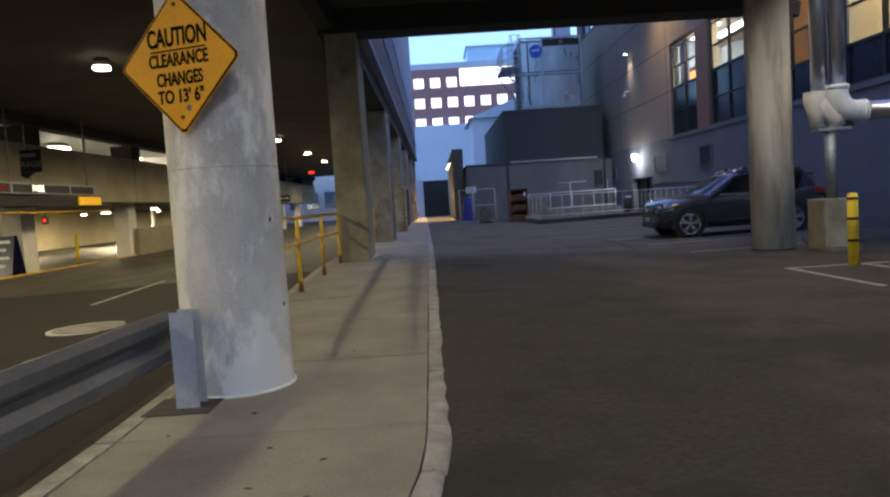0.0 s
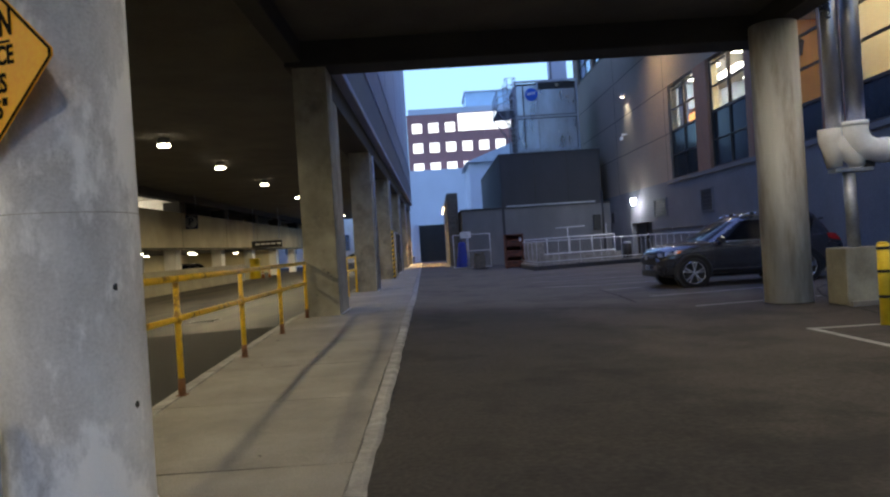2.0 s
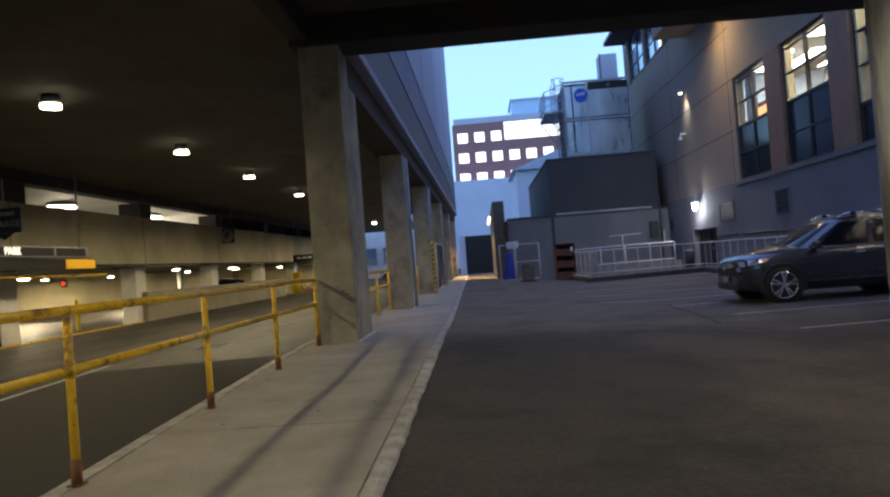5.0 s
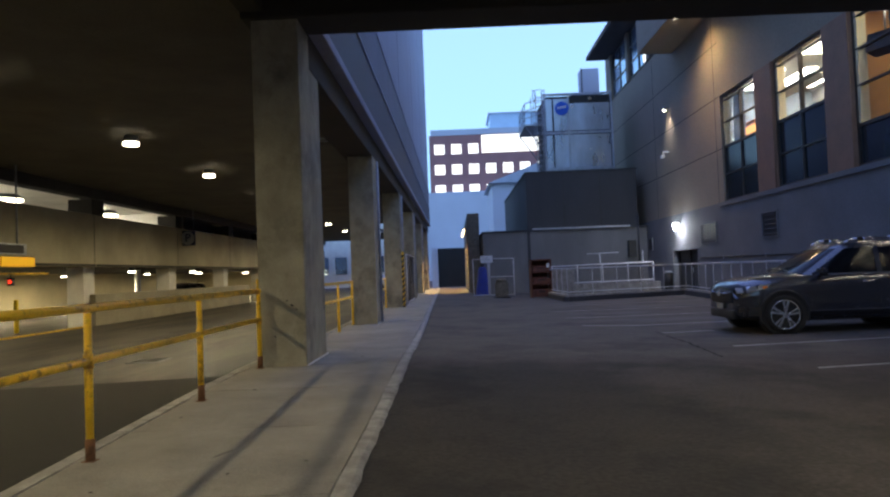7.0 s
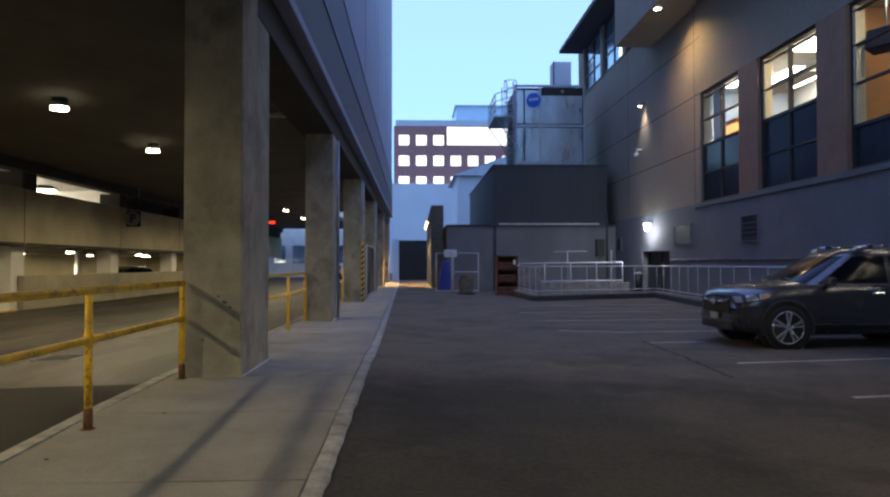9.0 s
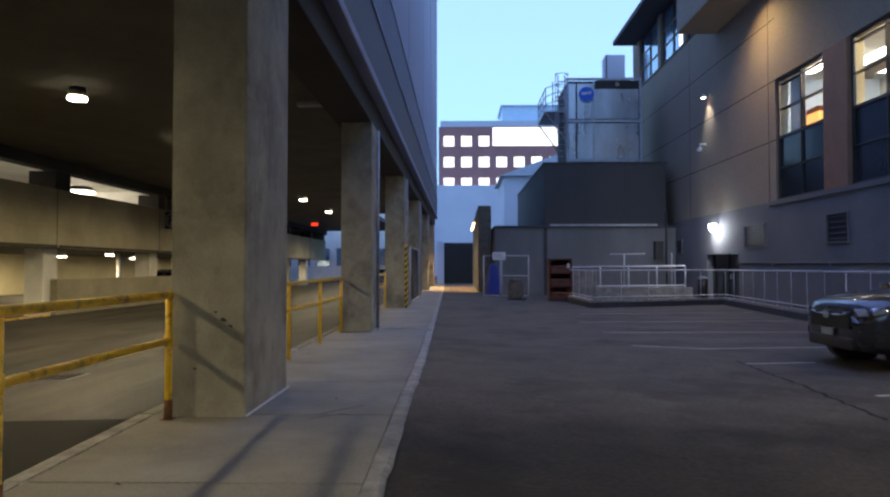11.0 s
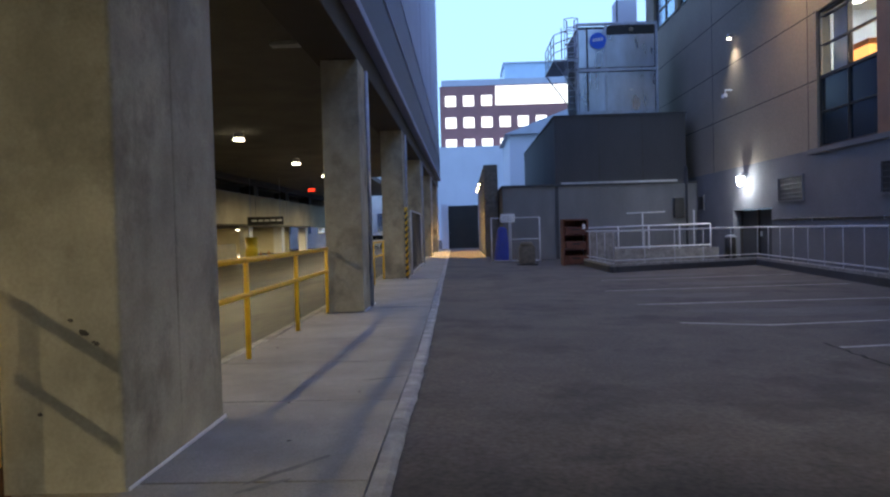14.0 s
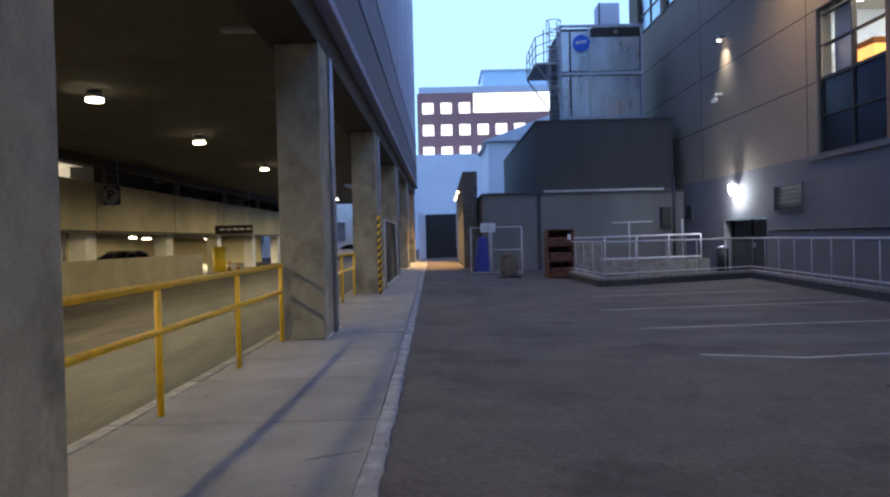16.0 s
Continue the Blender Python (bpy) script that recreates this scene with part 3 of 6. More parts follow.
# guardrail beside the first column
gr = thing("guardrail", (-1.62, 6.8, 0.0), "grey galvanised corrugated steel guardrail ending at a post", "guardrail")
bm = bmesh.new()
prof = [(0.0, 0.31), (0.055, 0.35), (0.055, 0.41), (0.0, 0.46), (0.0, 0.50), (0.055, 0.55), (0.055, 0.61), (0.0, 0.65)]
prev = None
for gx, gy in ((-1.62, 6.90), (-1.70, 5.2), (-1.92, 3.0), (-2.2, -2.0)):
    ring = [bm.verts.new((gx + o, gy, z + 0.02 + 0.05 * (gy > 4))) for o, z in prof] + [bm.verts.new((gx + o - 0.012, gy, z + 0.02 + 0.05 * (gy > 4))) for o, z in reversed(prof)]
    if prev:
        for i in range(len(ring)):
            j = (i + 1) % len(ring)
            bm.faces.new((prev[i], prev[j], ring[j], ring[i]))
    else:
        bm.faces.new(ring)
    prev = ring
bm.faces.new(prev[::-1])
part("beam", bm, M_GUARD, gr)
for gx, gy in ((-1.52, 6.80), (-1.96, 3.0), (-2.14, 0.0)):
    bm = bmesh.new()
    for dy in (-0.075, 0.067):
        box(bm, gx - 0.02, gx + 0.13, gy + dy, gy + dy + 0.008, 0.095 if gy > 5 else 0.0, 0.73)
    box(bm, gx + 0.05, gx + 0.058, gy - 0.067, gy + 0.067, 0.095 if gy > 5 else 0.0, 0.73)
    part("post", bm, M_GUARDPOST, gr)
boxpart("base_plate", (-1.72, -1.30, 6.60, 7.0, 0.098, 0.110), M_JOINT, gr, bevel=0.003)

# ---- yellow pedestrian railings ----


def pedestrian_railing(ys, start, end, rusty):
    rl = thing("railing", (-1.81, ys[0], 0.15), "yellow painted steel pipe railing with rusted post feet" if rusty else "clean yellow painted steel pipe railing on the pavement", "railing", "yellow railings")
    for y in ys:
        z = 0.15 + hump(y)
        p = rodpart("post", (-1.81, y, z), (-1.81, y, 1.20), 0.028, M_YELLOW if rusty else M_YELLOWC, rl)
        if rusty:
            rodpart("rusted_foot", (-1.81, y, z), (-1.81, y, z + 0.16), 0.034, M_RUST, p, "rusted brown post foot")
            rodpart("collar", (-1.81, y, 0.81), (-1.81, y, 0.91), 0.035, M_YELLOW, p)
        boxpart("foot_plate", (-1.855, -1.765, y - 0.045, y + 0.045, z - 0.01, z + 0.006), M_RUST if rusty else M_WALK, p)
    rodpart("top_rail", (-1.81, start, 1.235), (-1.81, end, 1.235), 0.031, M_YELLOW if rusty else M_YELLOWC, rl)
    bm = bmesh.new()
    bmesh.ops.create_icosphere(bm, subdivisions=2, radius=0.04, matrix=Matrix.Translation((-1.81, ys[-1], 1.235)))
    part("rail_elbow", bm, M_YELLOW if rusty else M_YELLOWC, rl)
    rodpart("mid_rail", (-1.81, start, 0.86), (-1.81, end, 0.86), 0.027, M_YELLOW if rusty else M_YELLOWC, rl)
    return rl


pedestrian_railing((8.15, 10.33, 12.54, 14.74, 16.92), 7.9, 16.95, True)
pedestrian_railing((18.85, 21.05, 23.3, 25.47), 18.6, 25.50, False)
pedestrian_railing((27.3, 29.5, 31.7, 33.95), 27.2, 34.0, False)

# hazard-striped post and wire gate beyond the third column
hz = thing("hazard_post", (-1.13, 34.0, 0.15), "upright post with black and yellow hazard stripes", "post")
rodpart("post_core", (-1.13, 34.0, 0.15), (-1.13, 34.0, 2.2), 0.045, M_YELLOWC, hz)
for k in range(11):
    bm = bmesh.new()
    z = 0.2 + k * 0.185
    ring0, ring1 = [], []
    for i in range(13):
        a = 2 * math.pi * i / 12
        dz = 0.08 * math.cos(a - 0.9)
        ring0.append(bm.verts.new((-1.13 + 0.048 * math.cos(a), 34.0 + 0.048 * math.sin(a), z + dz)))
        ring1.append(bm.verts.new((-1.13 + 0.048 * math.cos(a), 34.0 + 0.048 * math.sin(a), z + 0.09 + dz)))
    for i in range(12):
        bm.faces.new((ring0[i], ring0[i + 1], ring1[i + 1], ring1[i]))
    part("stripe", bm, M_BLACK, hz)


def wire_panel(name, a, b, z0, z1, label, category, step=0.11, r=0.006, frame_r=0.028, mid=False):
    """A framed wire panel between two ground points."""
    a, b = Vector((*a, 0)), Vector((*b, 0))
    w = thing(name, (a.x, a.y, 0.0), label, category)
    up = Vector((0, 0, 1))
    for p in (a, b):
        rodpart("post", p + up * 0.0, p + up * z1, frame_r, M_RAILW, w)
    for z in (z0, z1) + (((z0 + z1) / 2,) if mid else ()):
        rodpart("rail", a + up * z, b + up * z, frame_r * 0.85, M_RAILW, w)
    bm = bmesh.new()
    ln, h = (b - a).length, z1 - z0
    d = (b - a).normalized()
    k = -h
    while k < ln:
        s0, s1 = max(k, 0), min(k + h, ln)
        if s1 > s0:
            rod(bm, a + d * s0 + up * (z0 + s0 - k), a + d * s1 + up * (z0 + s1 - k), r, r, 3, False)
            rod(bm, a + d * s0 + up * (z1 - s0 + k), a + d * s1 + up * (z1 - s1 + k), r, r, 3, False)
        k += step
    tagged(part("wire_mesh", bm, M_MESH, w), kind="stuff")
    return w


wire_panel("wire_gate", (-1.12, 35.7), (-1.12, 40.6), 0.25, 2.15, "grey framed wire mesh gate beside the column", "gate", 0.16, 0.008)

# ---- the garage's far side ----
structure("fascia_wall", (-14.35, -13.9, -14.0, 88.0, 2.16, 4.28), M_FASCIA, "long yellowish concrete parapet fascia with panel joints", "wall")
fas = bpy.data.objects["fascia_wall"]
for fy in (1.0, 9.9, 18.8, 27.6, 36.45, 45.2, 54.0, 62.7, 71.4, 80.1):
    boxpart("panel_joint", (-13.902, -13.893, fy - 0.015, fy + 0.015, 2.17, 4.27), M_JOINT, fas)
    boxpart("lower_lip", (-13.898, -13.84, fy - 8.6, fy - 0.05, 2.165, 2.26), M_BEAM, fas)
for k, fy in enumerate((1.9, 10.6, 19.3, 28.0, 36.85, 45.6, 54.4, 63.0, 71.8, 80.6)):
    c = thing("garage_pier", (-14.6, fy, -0.3), "white painted concrete pier of the parking garage", "pier", "white piers")
    boxpart("lower_pier", (-15.05, -14.36, fy - 0.45, fy + 0.45, -0.3, 2.155), M_WHITEP, c, bevel=0.02)
    boxpart("upper_pier", (-14.9, -13.93, fy - 0.5, fy + 0.5, 4.285, 4.928), M_BEAM, c, "upper pier stub, coloured as in shade")
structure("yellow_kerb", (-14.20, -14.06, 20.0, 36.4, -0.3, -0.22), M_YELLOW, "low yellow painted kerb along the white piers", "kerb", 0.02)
structure("lower_bay_ceiling", (-28.0, -14.36, -14.0, 88.0, 2.30, 2.6), M_BEAM, "low concrete ceiling of the lower bay, coloured as in shade", "ceiling")
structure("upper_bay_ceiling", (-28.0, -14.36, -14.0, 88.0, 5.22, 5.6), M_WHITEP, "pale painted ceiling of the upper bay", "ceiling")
structure("lintel_beam", (-14.35, -13.75, -14.0, 88.0, 4.93, 5.34), M_BEAM, "concrete lintel beam over the upper openings, coloured as in shade", "beam", 0.02)
structure("upper_back_wall", (-21.2, -21.0, -14.0, 46.6, 2.61, 5.21), M_WHITEP, "pale painted back wall of the upper bay", "wall")
structure("upper_cross_wall", (-20.99, -14.36, 46.3, 46.6, 2.61, 5.21), M_WHITEP, "pale painted cross wall of the upper bay", "wall")
structure("wall_west", (-28.4, -28.0, -14.0, 88.0, -0.3, 5.6), M_CREAM, "cream painted back wall of the garage", "wall")
structure("wall_west_partition", (-26.2, -26.0, 6.0, 30.0, -0.3, 2.29), M_CREAM, "cream painted partition of the lower bay", "wall")
structure("parapet_wall", (-14.33, -14.08, 36.8, 58.8, -0.3, 1.02), M_FASCIA, "low concrete barrier wall along the ramp", "wall", 0.015)
structure("wall_north_upper", (-28.0, -14.0, 87.5, 88.0, 2.61, 5.74), M_FASCIA, "concrete end wall of the upper bay", "wall")
structure("wall_north_lower", (-28.0, -17.5, 86.5, 86.8, -0.3, 2.29), M_CREAM, "cream painted end wall of the garage", "wall")


def ceiling_lamp(x, y, z, r, label, group, mtl=None):
    t = thing("ceiling_lamp", (x, y, z), label, "lamp", group)
    rodpart("housing", (x, y, z), (x, y, z - 0.19), r * 0.8, M_GALV, t, r1=r * 1.02, n=20)
    bm = bmesh.new()
    n = 24
    rings = [[bm.verts.new((x + q * math.cos(2 * math.pi * i / n), y + q * math.sin(2 * math.pi * i / n), z - d)) for i in range(n)] for q, d in ((r * 0.85, 0.18), (r * 0.95, 0.18), (r, 0.20), (r, 0.265), (r * 0.95, 0.265), (r * 0.93, 0.20))]
    for ra, rb in zip(rings, rings[1:]):
        for i in range(n):
            bm.faces.new((ra[i], ra[(i + 1) % n], rb[(i + 1) % n], rb[i])).smooth = True
    bm.faces.new(rings[0])
    part("lens", bm, mtl or G_LAMP, t, "glowing lamp lens")
    return t


for gx, gy in GARAGE_LAMPS:
    ceiling_lamp(gx, gy, 5.35, 0.20, "round lit ceiling lamp in grey housing", "garage ceiling lamps")
# fittings for the added, unseen fill lamps
for gx, gy in DECK_FILL_LAMPS:
    ceiling_lamp(gx, gy, 5.35, 0.20, "round lit ceiling lamp in grey housing", "deck lamps")
for gx, gy in ((-19.0, 22.0), (-22.5, 31.0), (-22.5, 41.0), (-22.5, 52.0), (-20.0, 65.0), (-20.0, 78.0)):
    ceiling_lamp(gx, gy, 2.30, 0.28, "low lit ceiling lamp of the lower bay", "lower bay lamps")
for gx, gy in ((-23, 27.5), (-24.5, 37.0), (-17.2, 47.0), (-25.5, 47.5), (-17.5, 57.0), (-26, 56), (-26, 33), (-22, 60)):
    ceiling_lamp(gx, gy, 2.30, 0.2, "low lit ceiling lamp of the lower bay", "lower bay lamps")
for gx, gy in ((-17.0, 27.5), (-17.4, 36.2), (-17.3, 44.2)):
    ceiling_lamp(gx, gy, 5.22, 0.66, "large round lit ceiling lamp of the upper bay", "upper bay lamps")

# hanging signs
ps = thing("parking_sign", (-13.6, 45.9, 3.35), "square dark blue hanging sign with white letter P", "sign")
boxpart("panel", (-14.0, -13.2, 45.88, 45.96, 3.36, 4.18), M_DKBLUE, ps, bevel=0.02)
rodpart("disc", (-13.6, 45.872, 3.76), (-13.6, 45.878, 3.76), 0.36, M_GALV, ps, "pale round disc", n=28)
lettering("letter", "P", Matrix.Translation((-13.6, 45.865, 3.76)) @ pose(0, 0, 0, 90, 0, 0), 0.62, M_DKBLUE, ps)
for x in (-13.9, -13.3):
    rodpart("hanger", (x, 45.92, 4.22), (x, 45.92, 5.34), 0.015, M_GALV, ps)

gs = thing("garage_sign", (-13.72, 27.1, 3.2), "dark hanging sign lettered GARAGE with arrow below", "sign")
boxpart("panel", (-14.25, -13.2, 27.06, 27.14, 3.25, 4.02), M_DKBLUE, gs, bevel=0.02)
lettering("lettering", "GARAGE", Matrix.Translation((-13.72, 27.05, 3.52)) @ pose(0, 0, 0, 90, 0, 0), 0.27, M_GALV, gs)
boxpart("unreadable_line", (-14.1, -13.35, 27.045, 27.058, 3.78, 3.90), M_GALV, gs)
bm = bmesh.new()
prism(bm, [(-0.32, 0.0), (0.32, 0.0), (0.0, -0.2)], 0, 0.06)
bm.transform(Matrix.Translation((-13.72, 27.1, 3.24)) @ pose(0, 0, 0, 90, 0, 0))
part("arrow", bm, M_DKBLUE, gs)
rodpart("hanger", (-13.72, 27.1, 4.02), (-13.72, 27.1, 4.92), 0.02, M_GALV, gs)

mq = thing("entry_marquee", (-13.0, 25.0, 2.1), "long entry sign bar with dark panels lettered PARK", "sign")
boxpart("upper_box", (-13.2, -12.85, 19.0, 30.1, 2.44, 2.80), M_GALV, mq, bevel=0.02)
for k, my in enumerate((28.3, 26.5, 24.7, 22.9, 21.1)):
    boxpart("panel", (-12.848, -12.84, my - 0.05, my + 1.62, 2.49, 2.75), M_BLACK, mq)
lettering("lettering", "PARK", Matrix.Translation((-12.832, 26.1, 2.62)) @ pose(0, 0, 0, 90, 0, 90), 0.30, G_SIGN, mq, 0.003)
for my in (24.0,):
    boxpart("red_display", (-12.838, -12.832, my, my + 0.35, 2.57, 2.66), M_TAIL, mq)
boxpart("lower_box", (-13.6, -12.95, 19.0, 30.7, 2.05, 2.40), M_BLACK, mq, bevel=0.02)
boxpart("yellow_box", (-12.95, -12.90, 28.9, 30.6, 2.08, 2.38), G_YSIGN, mq, "lit yellow end panel")
boxpart("clearance_bar", (-13.4, -13.25, 24.0, 32.0, 1.84, 1.90), M_YELLOW, mq, "yellow clearance bar")
for hy in (20.0, 25.0, 30.0):
    rodpart("hanger", (-13.1, hy, 2.8), (-13.1, hy, 5.34), 0.03, M_GALV, mq)

wsn = thing("way_sign", (-12.7, 60.8, 2.2), "dark wide hanging direction sign with white lettering", "sign")
boxpart("panel", (-13.9, -11.5, 60.75, 60.85, 2.2, 2.75), M_BLACK, wsn, bevel=0.02)
for i in range(5):
    boxpart("unreadable_line", (-13.6 + i * 0.42, -13.28 + i * 0.42, 60.735, 60.748, 2.44, 2.56), M_WHITE, wsn)
for x in (-13.7, -11.7):
    rodpart("hanger", (x, 60.8, 2.75), (x, 60.8, 5.34), 0.02, M_GALV, wsn)

ex = thing("exit_sign", (-9.9, 62.5, 4.4), "small red lit exit sign under the ceiling", "sign")
boxpart("housing", (-10.2, -9.6, 62.45, 62.58, 4.38, 4.72), M_BLACK, ex)
boxpart("lit_face", (-10.12, -9.68, 62.43, 62.448, 4.45, 4.65), G_RED, ex)
rodpart("hanger", (-9.9, 62.5, 4.75), (-9.9, 62.5, 5.34), 0.02, M_BLACK, ex)

tl = thing("red_signal", (-24.0, 47.0, 1.6), "small red lit signal lamp in dark housing", "signal")
boxpart("housing", (-24.15, -23.85, 46.9, 47.1, 1.55, 2.0), M_BLACK, tl)
rodpart("red_lens", (-24.0, 46.88, 1.78), (-24.0, 46.9, 1.78), 0.11, G_RED, tl)
rodpart("hanger", (-24.0, 47.0, 2.0), (-24.0, 47.0, 2.30), 0.03, M_BLACK, tl)

ab = thing("sandwich_board", (-14.6, 26.8, -0.29), "dark blue folding sandwich board with pale lines of writing", "sign")
for s in (-1, 1):
    bm = bmesh.new()
    vs = [bm.verts.new(p) for p in ((-15.15, 26.8 + s * 0.42, -0.29), (-14.15, 26.8 + s * 0.42, -0.29), (-14.15, 26.8 + s * 0.05, 1.12), (-15.15, 26.8 + s * 0.05, 1.12))]
    f = bm.faces.new(vs)
    ext = bmesh.ops.extrude_face_region(bm, geom=[f])
    bmesh.ops.translate(bm, verts=[v for v in ext["geom"] if isinstance(v, bmesh.types.BMVert)], vec=(0, s * 0.03, 0))
    part("board", bm, M_DKBLUE, ab)
for i in range(4):
    z = 0.92 - i * 0.27
    yy = 26.8 - 0.42 + (z + 0.29) / 1.41 * 0.37 - 0.042
    bm = bmesh.new()
    box(bm, -15.02 + (i % 2) * 0.12, -14.28 - (i % 2) * 0.12, yy - 0.004, yy + 0.004, z - 0.05, z + 0.05)
    part("unreadable_line", bm, M_GALV, ab)

for bx_, by_, hh in ((-15.9, 34.4, 0.95),):
    bl = thing("bollard", (bx_, by_, -0.3), "slim yellow steel bollard in the garage", "bollard")
    rodpart("tube", (bx_, by_, -0.3), (bx_, by_, hh), 0.08, M_YELLOW2, bl)
dr = thing("yellow_drum", (-14.15, 62.3, -0.3), "tall yellow cylinder guard round a pier foot", "guard")
rodpart("shell", (-14.15, 62.3, -0.3), (-14.15, 62.3, 1.4), 0.42, M_YELLOW2, dr, n=24)
for cx_, cy_ in ((-16.4, 63.0), (-16.0, 62.2), (-13.6, 62.6), (-13.2, 63.2)):
    co = thing("traffic_cone", (cx_, cy_, -0.3), "orange traffic cone with white band", "cone", "traffic cones")
    boxpart("foot", (cx_ - 0.18, cx_ + 0.18, cy_ - 0.18, cy_ + 0.18, -0.3, -0.27), M_BLACK, co)
    rodpart("cone", (cx_, cy_, -0.27), (cx_, cy_, 0.45), 0.14, M_ORANGE, co, r1=0.03)
    rodpart("band", (cx_, cy_, 0.0), (cx_, cy_, 0.14), 0.098, M_WHITE, co, r1=0.078)

mh = thing("manhole_cover", (-4.5, 11.7, -0.056), "round grey iron manhole cover in the asphalt", "manhole")
rodpart("ring", (-4.5, 11.7, -0.07), (-4.5, 11.7, -0.046), 0.52, M_GALV, mh, n=32)
rodpart("cover", (-4.5, 11.7, -0.06), (-4.5, 11.7, -0.042), 0.45, M_KERB, mh, n=32)
for pts in (((-5.9, 14.7), (-6.2, 18.9)),):
    (xa, ya), (xb, yb) = pts
    bm = bmesh.new()
    vs = [bm.verts.new((x, y, gz(x) + 0.006)) for x, y in ((xa - 0.06, ya), (xa + 0.06, ya), (xb + 0.06, yb), (xb - 0.06, yb))]
    bm.faces.new(vs)
    tagged(part("lane_line", bm, M_WHITELINE), "worn white lane line painted on the garage road", "line", kind="structure")
dn = thing("floor_drain", (-5.0, 20.9, gz(-5.0)), "dark square iron drain grate in the garage floor", "drain")
boxpart("drain_frame", (-5.32, -4.68, 20.58, 21.22, gz(-5.32) - 0.02, gz(-5.0) + 0.012), M_GUARD, dn, bevel=0.004)
for k in range(7):
    boxpart("bar", (-5.26, -4.74, 20.64 + 0.08 * k, 20.68 + 0.08 * k, gz(-5.0) - 0.01, gz(-5.0) + 0.02), M_BLACK, dn)
wp = thing("white_post", (-19.8, 53.5, -0.3), "slim white painted steel post in the lower bay", "post")
rodpart("post_shaft", (-19.8, 53.5, -0.3), (-19.8, 53.5, 2.29), 0.2, M_WHITE, wp, n=16)
rodpart("post_foot", (-19.8, 53.5, -0.3), (-19.8, 53.5, 0.5), 0.23, M_YELLOW2, wp, "yellow banded foot", n=16)
for fx, fy in ((-2.7, 27.8),):
    fxt = thing("unlit_ceiling_fixture", (fx, fy, 5.35), "unlit flat grey ceiling fixture", "lamp", "unlit fixtures")
    boxpart("tray", (fx - 0.55, fx + 0.55, fy - 0.14, fy + 0.14, 5.27, 5.349), M_GALV, fxt, bevel=0.01)

# ---- the building along the lot ----
WX = 11.9
WINDOWS = [(36.72 - 4.79 * k - 3.42, 36.72 - 4.79 * k) for k in range(8)]
ZB, ZT = 3.83, 8.17
structure("wall_east_lower", (11.86, 12.3, -14.0, 40.12, -0.3, 3.80), M_GREYWALL, "plain grey rendered lower wall of the long building", "wall")
structure("wall_east_lower_far", (11.86, 12.3, 43.84, 66.0, -0.3, 3.80), M_GREYWALL, "plain grey rendered lower wall of the long building", "wall")
structure("wall_east_over_door", (11.861, 12.299, 40.12, 43.84, 2.02, 3.80), M_GREYWALL, "plain grey rendered wall over the doorway", "wall")
structure("wall_east_top", (WX, 12.3, -14.0, 66.0, ZT, 12.6), M_PANEL, "brown-grey panelled upper wall of the long building", "wall")
structure("wall_east_far", (WX, 12.3, 36.72, 66.0, 3.805, ZT - 0.003), M_PANEL, "brown-grey panelled upper wall of the long building", "wall")
boxes = bpy.data.objects["wall_east_far"]
for z in (6.0, 8.16, 10.4):
    boxpart("panel_joint", (WX - 0.004, WX + 0.01, 36.75, 66.0, z - 0.02, z + 0.02), M_JOINT, boxes)
for y in (37.3, 46.2):
    boxpart("panel_joint", (WX - 0.005, WX + 0.01, y - 0.02, y + 0.02, 3.81, 12.5), M_JOINT, boxes)
structure("sill_band", (11.80, 11.898, -14.0, 37.2, 3.66, 3.82), M_GREYWALL, "projecting grey sill band under the windows", "trim", 0.01)
for k, (y0, y1) in enumerate(WINDOWS):
    nxt = WINDOWS[k + 1][1] if k + 1 < len(WINDOWS) else -14.0
    structure("window_pier_%d" % (k + 1), (11.84, 12.3, nxt, y0, 3.825, ZT - 0.003), M_MULL, "brown pier between the tall windows", "wall", 0.02)

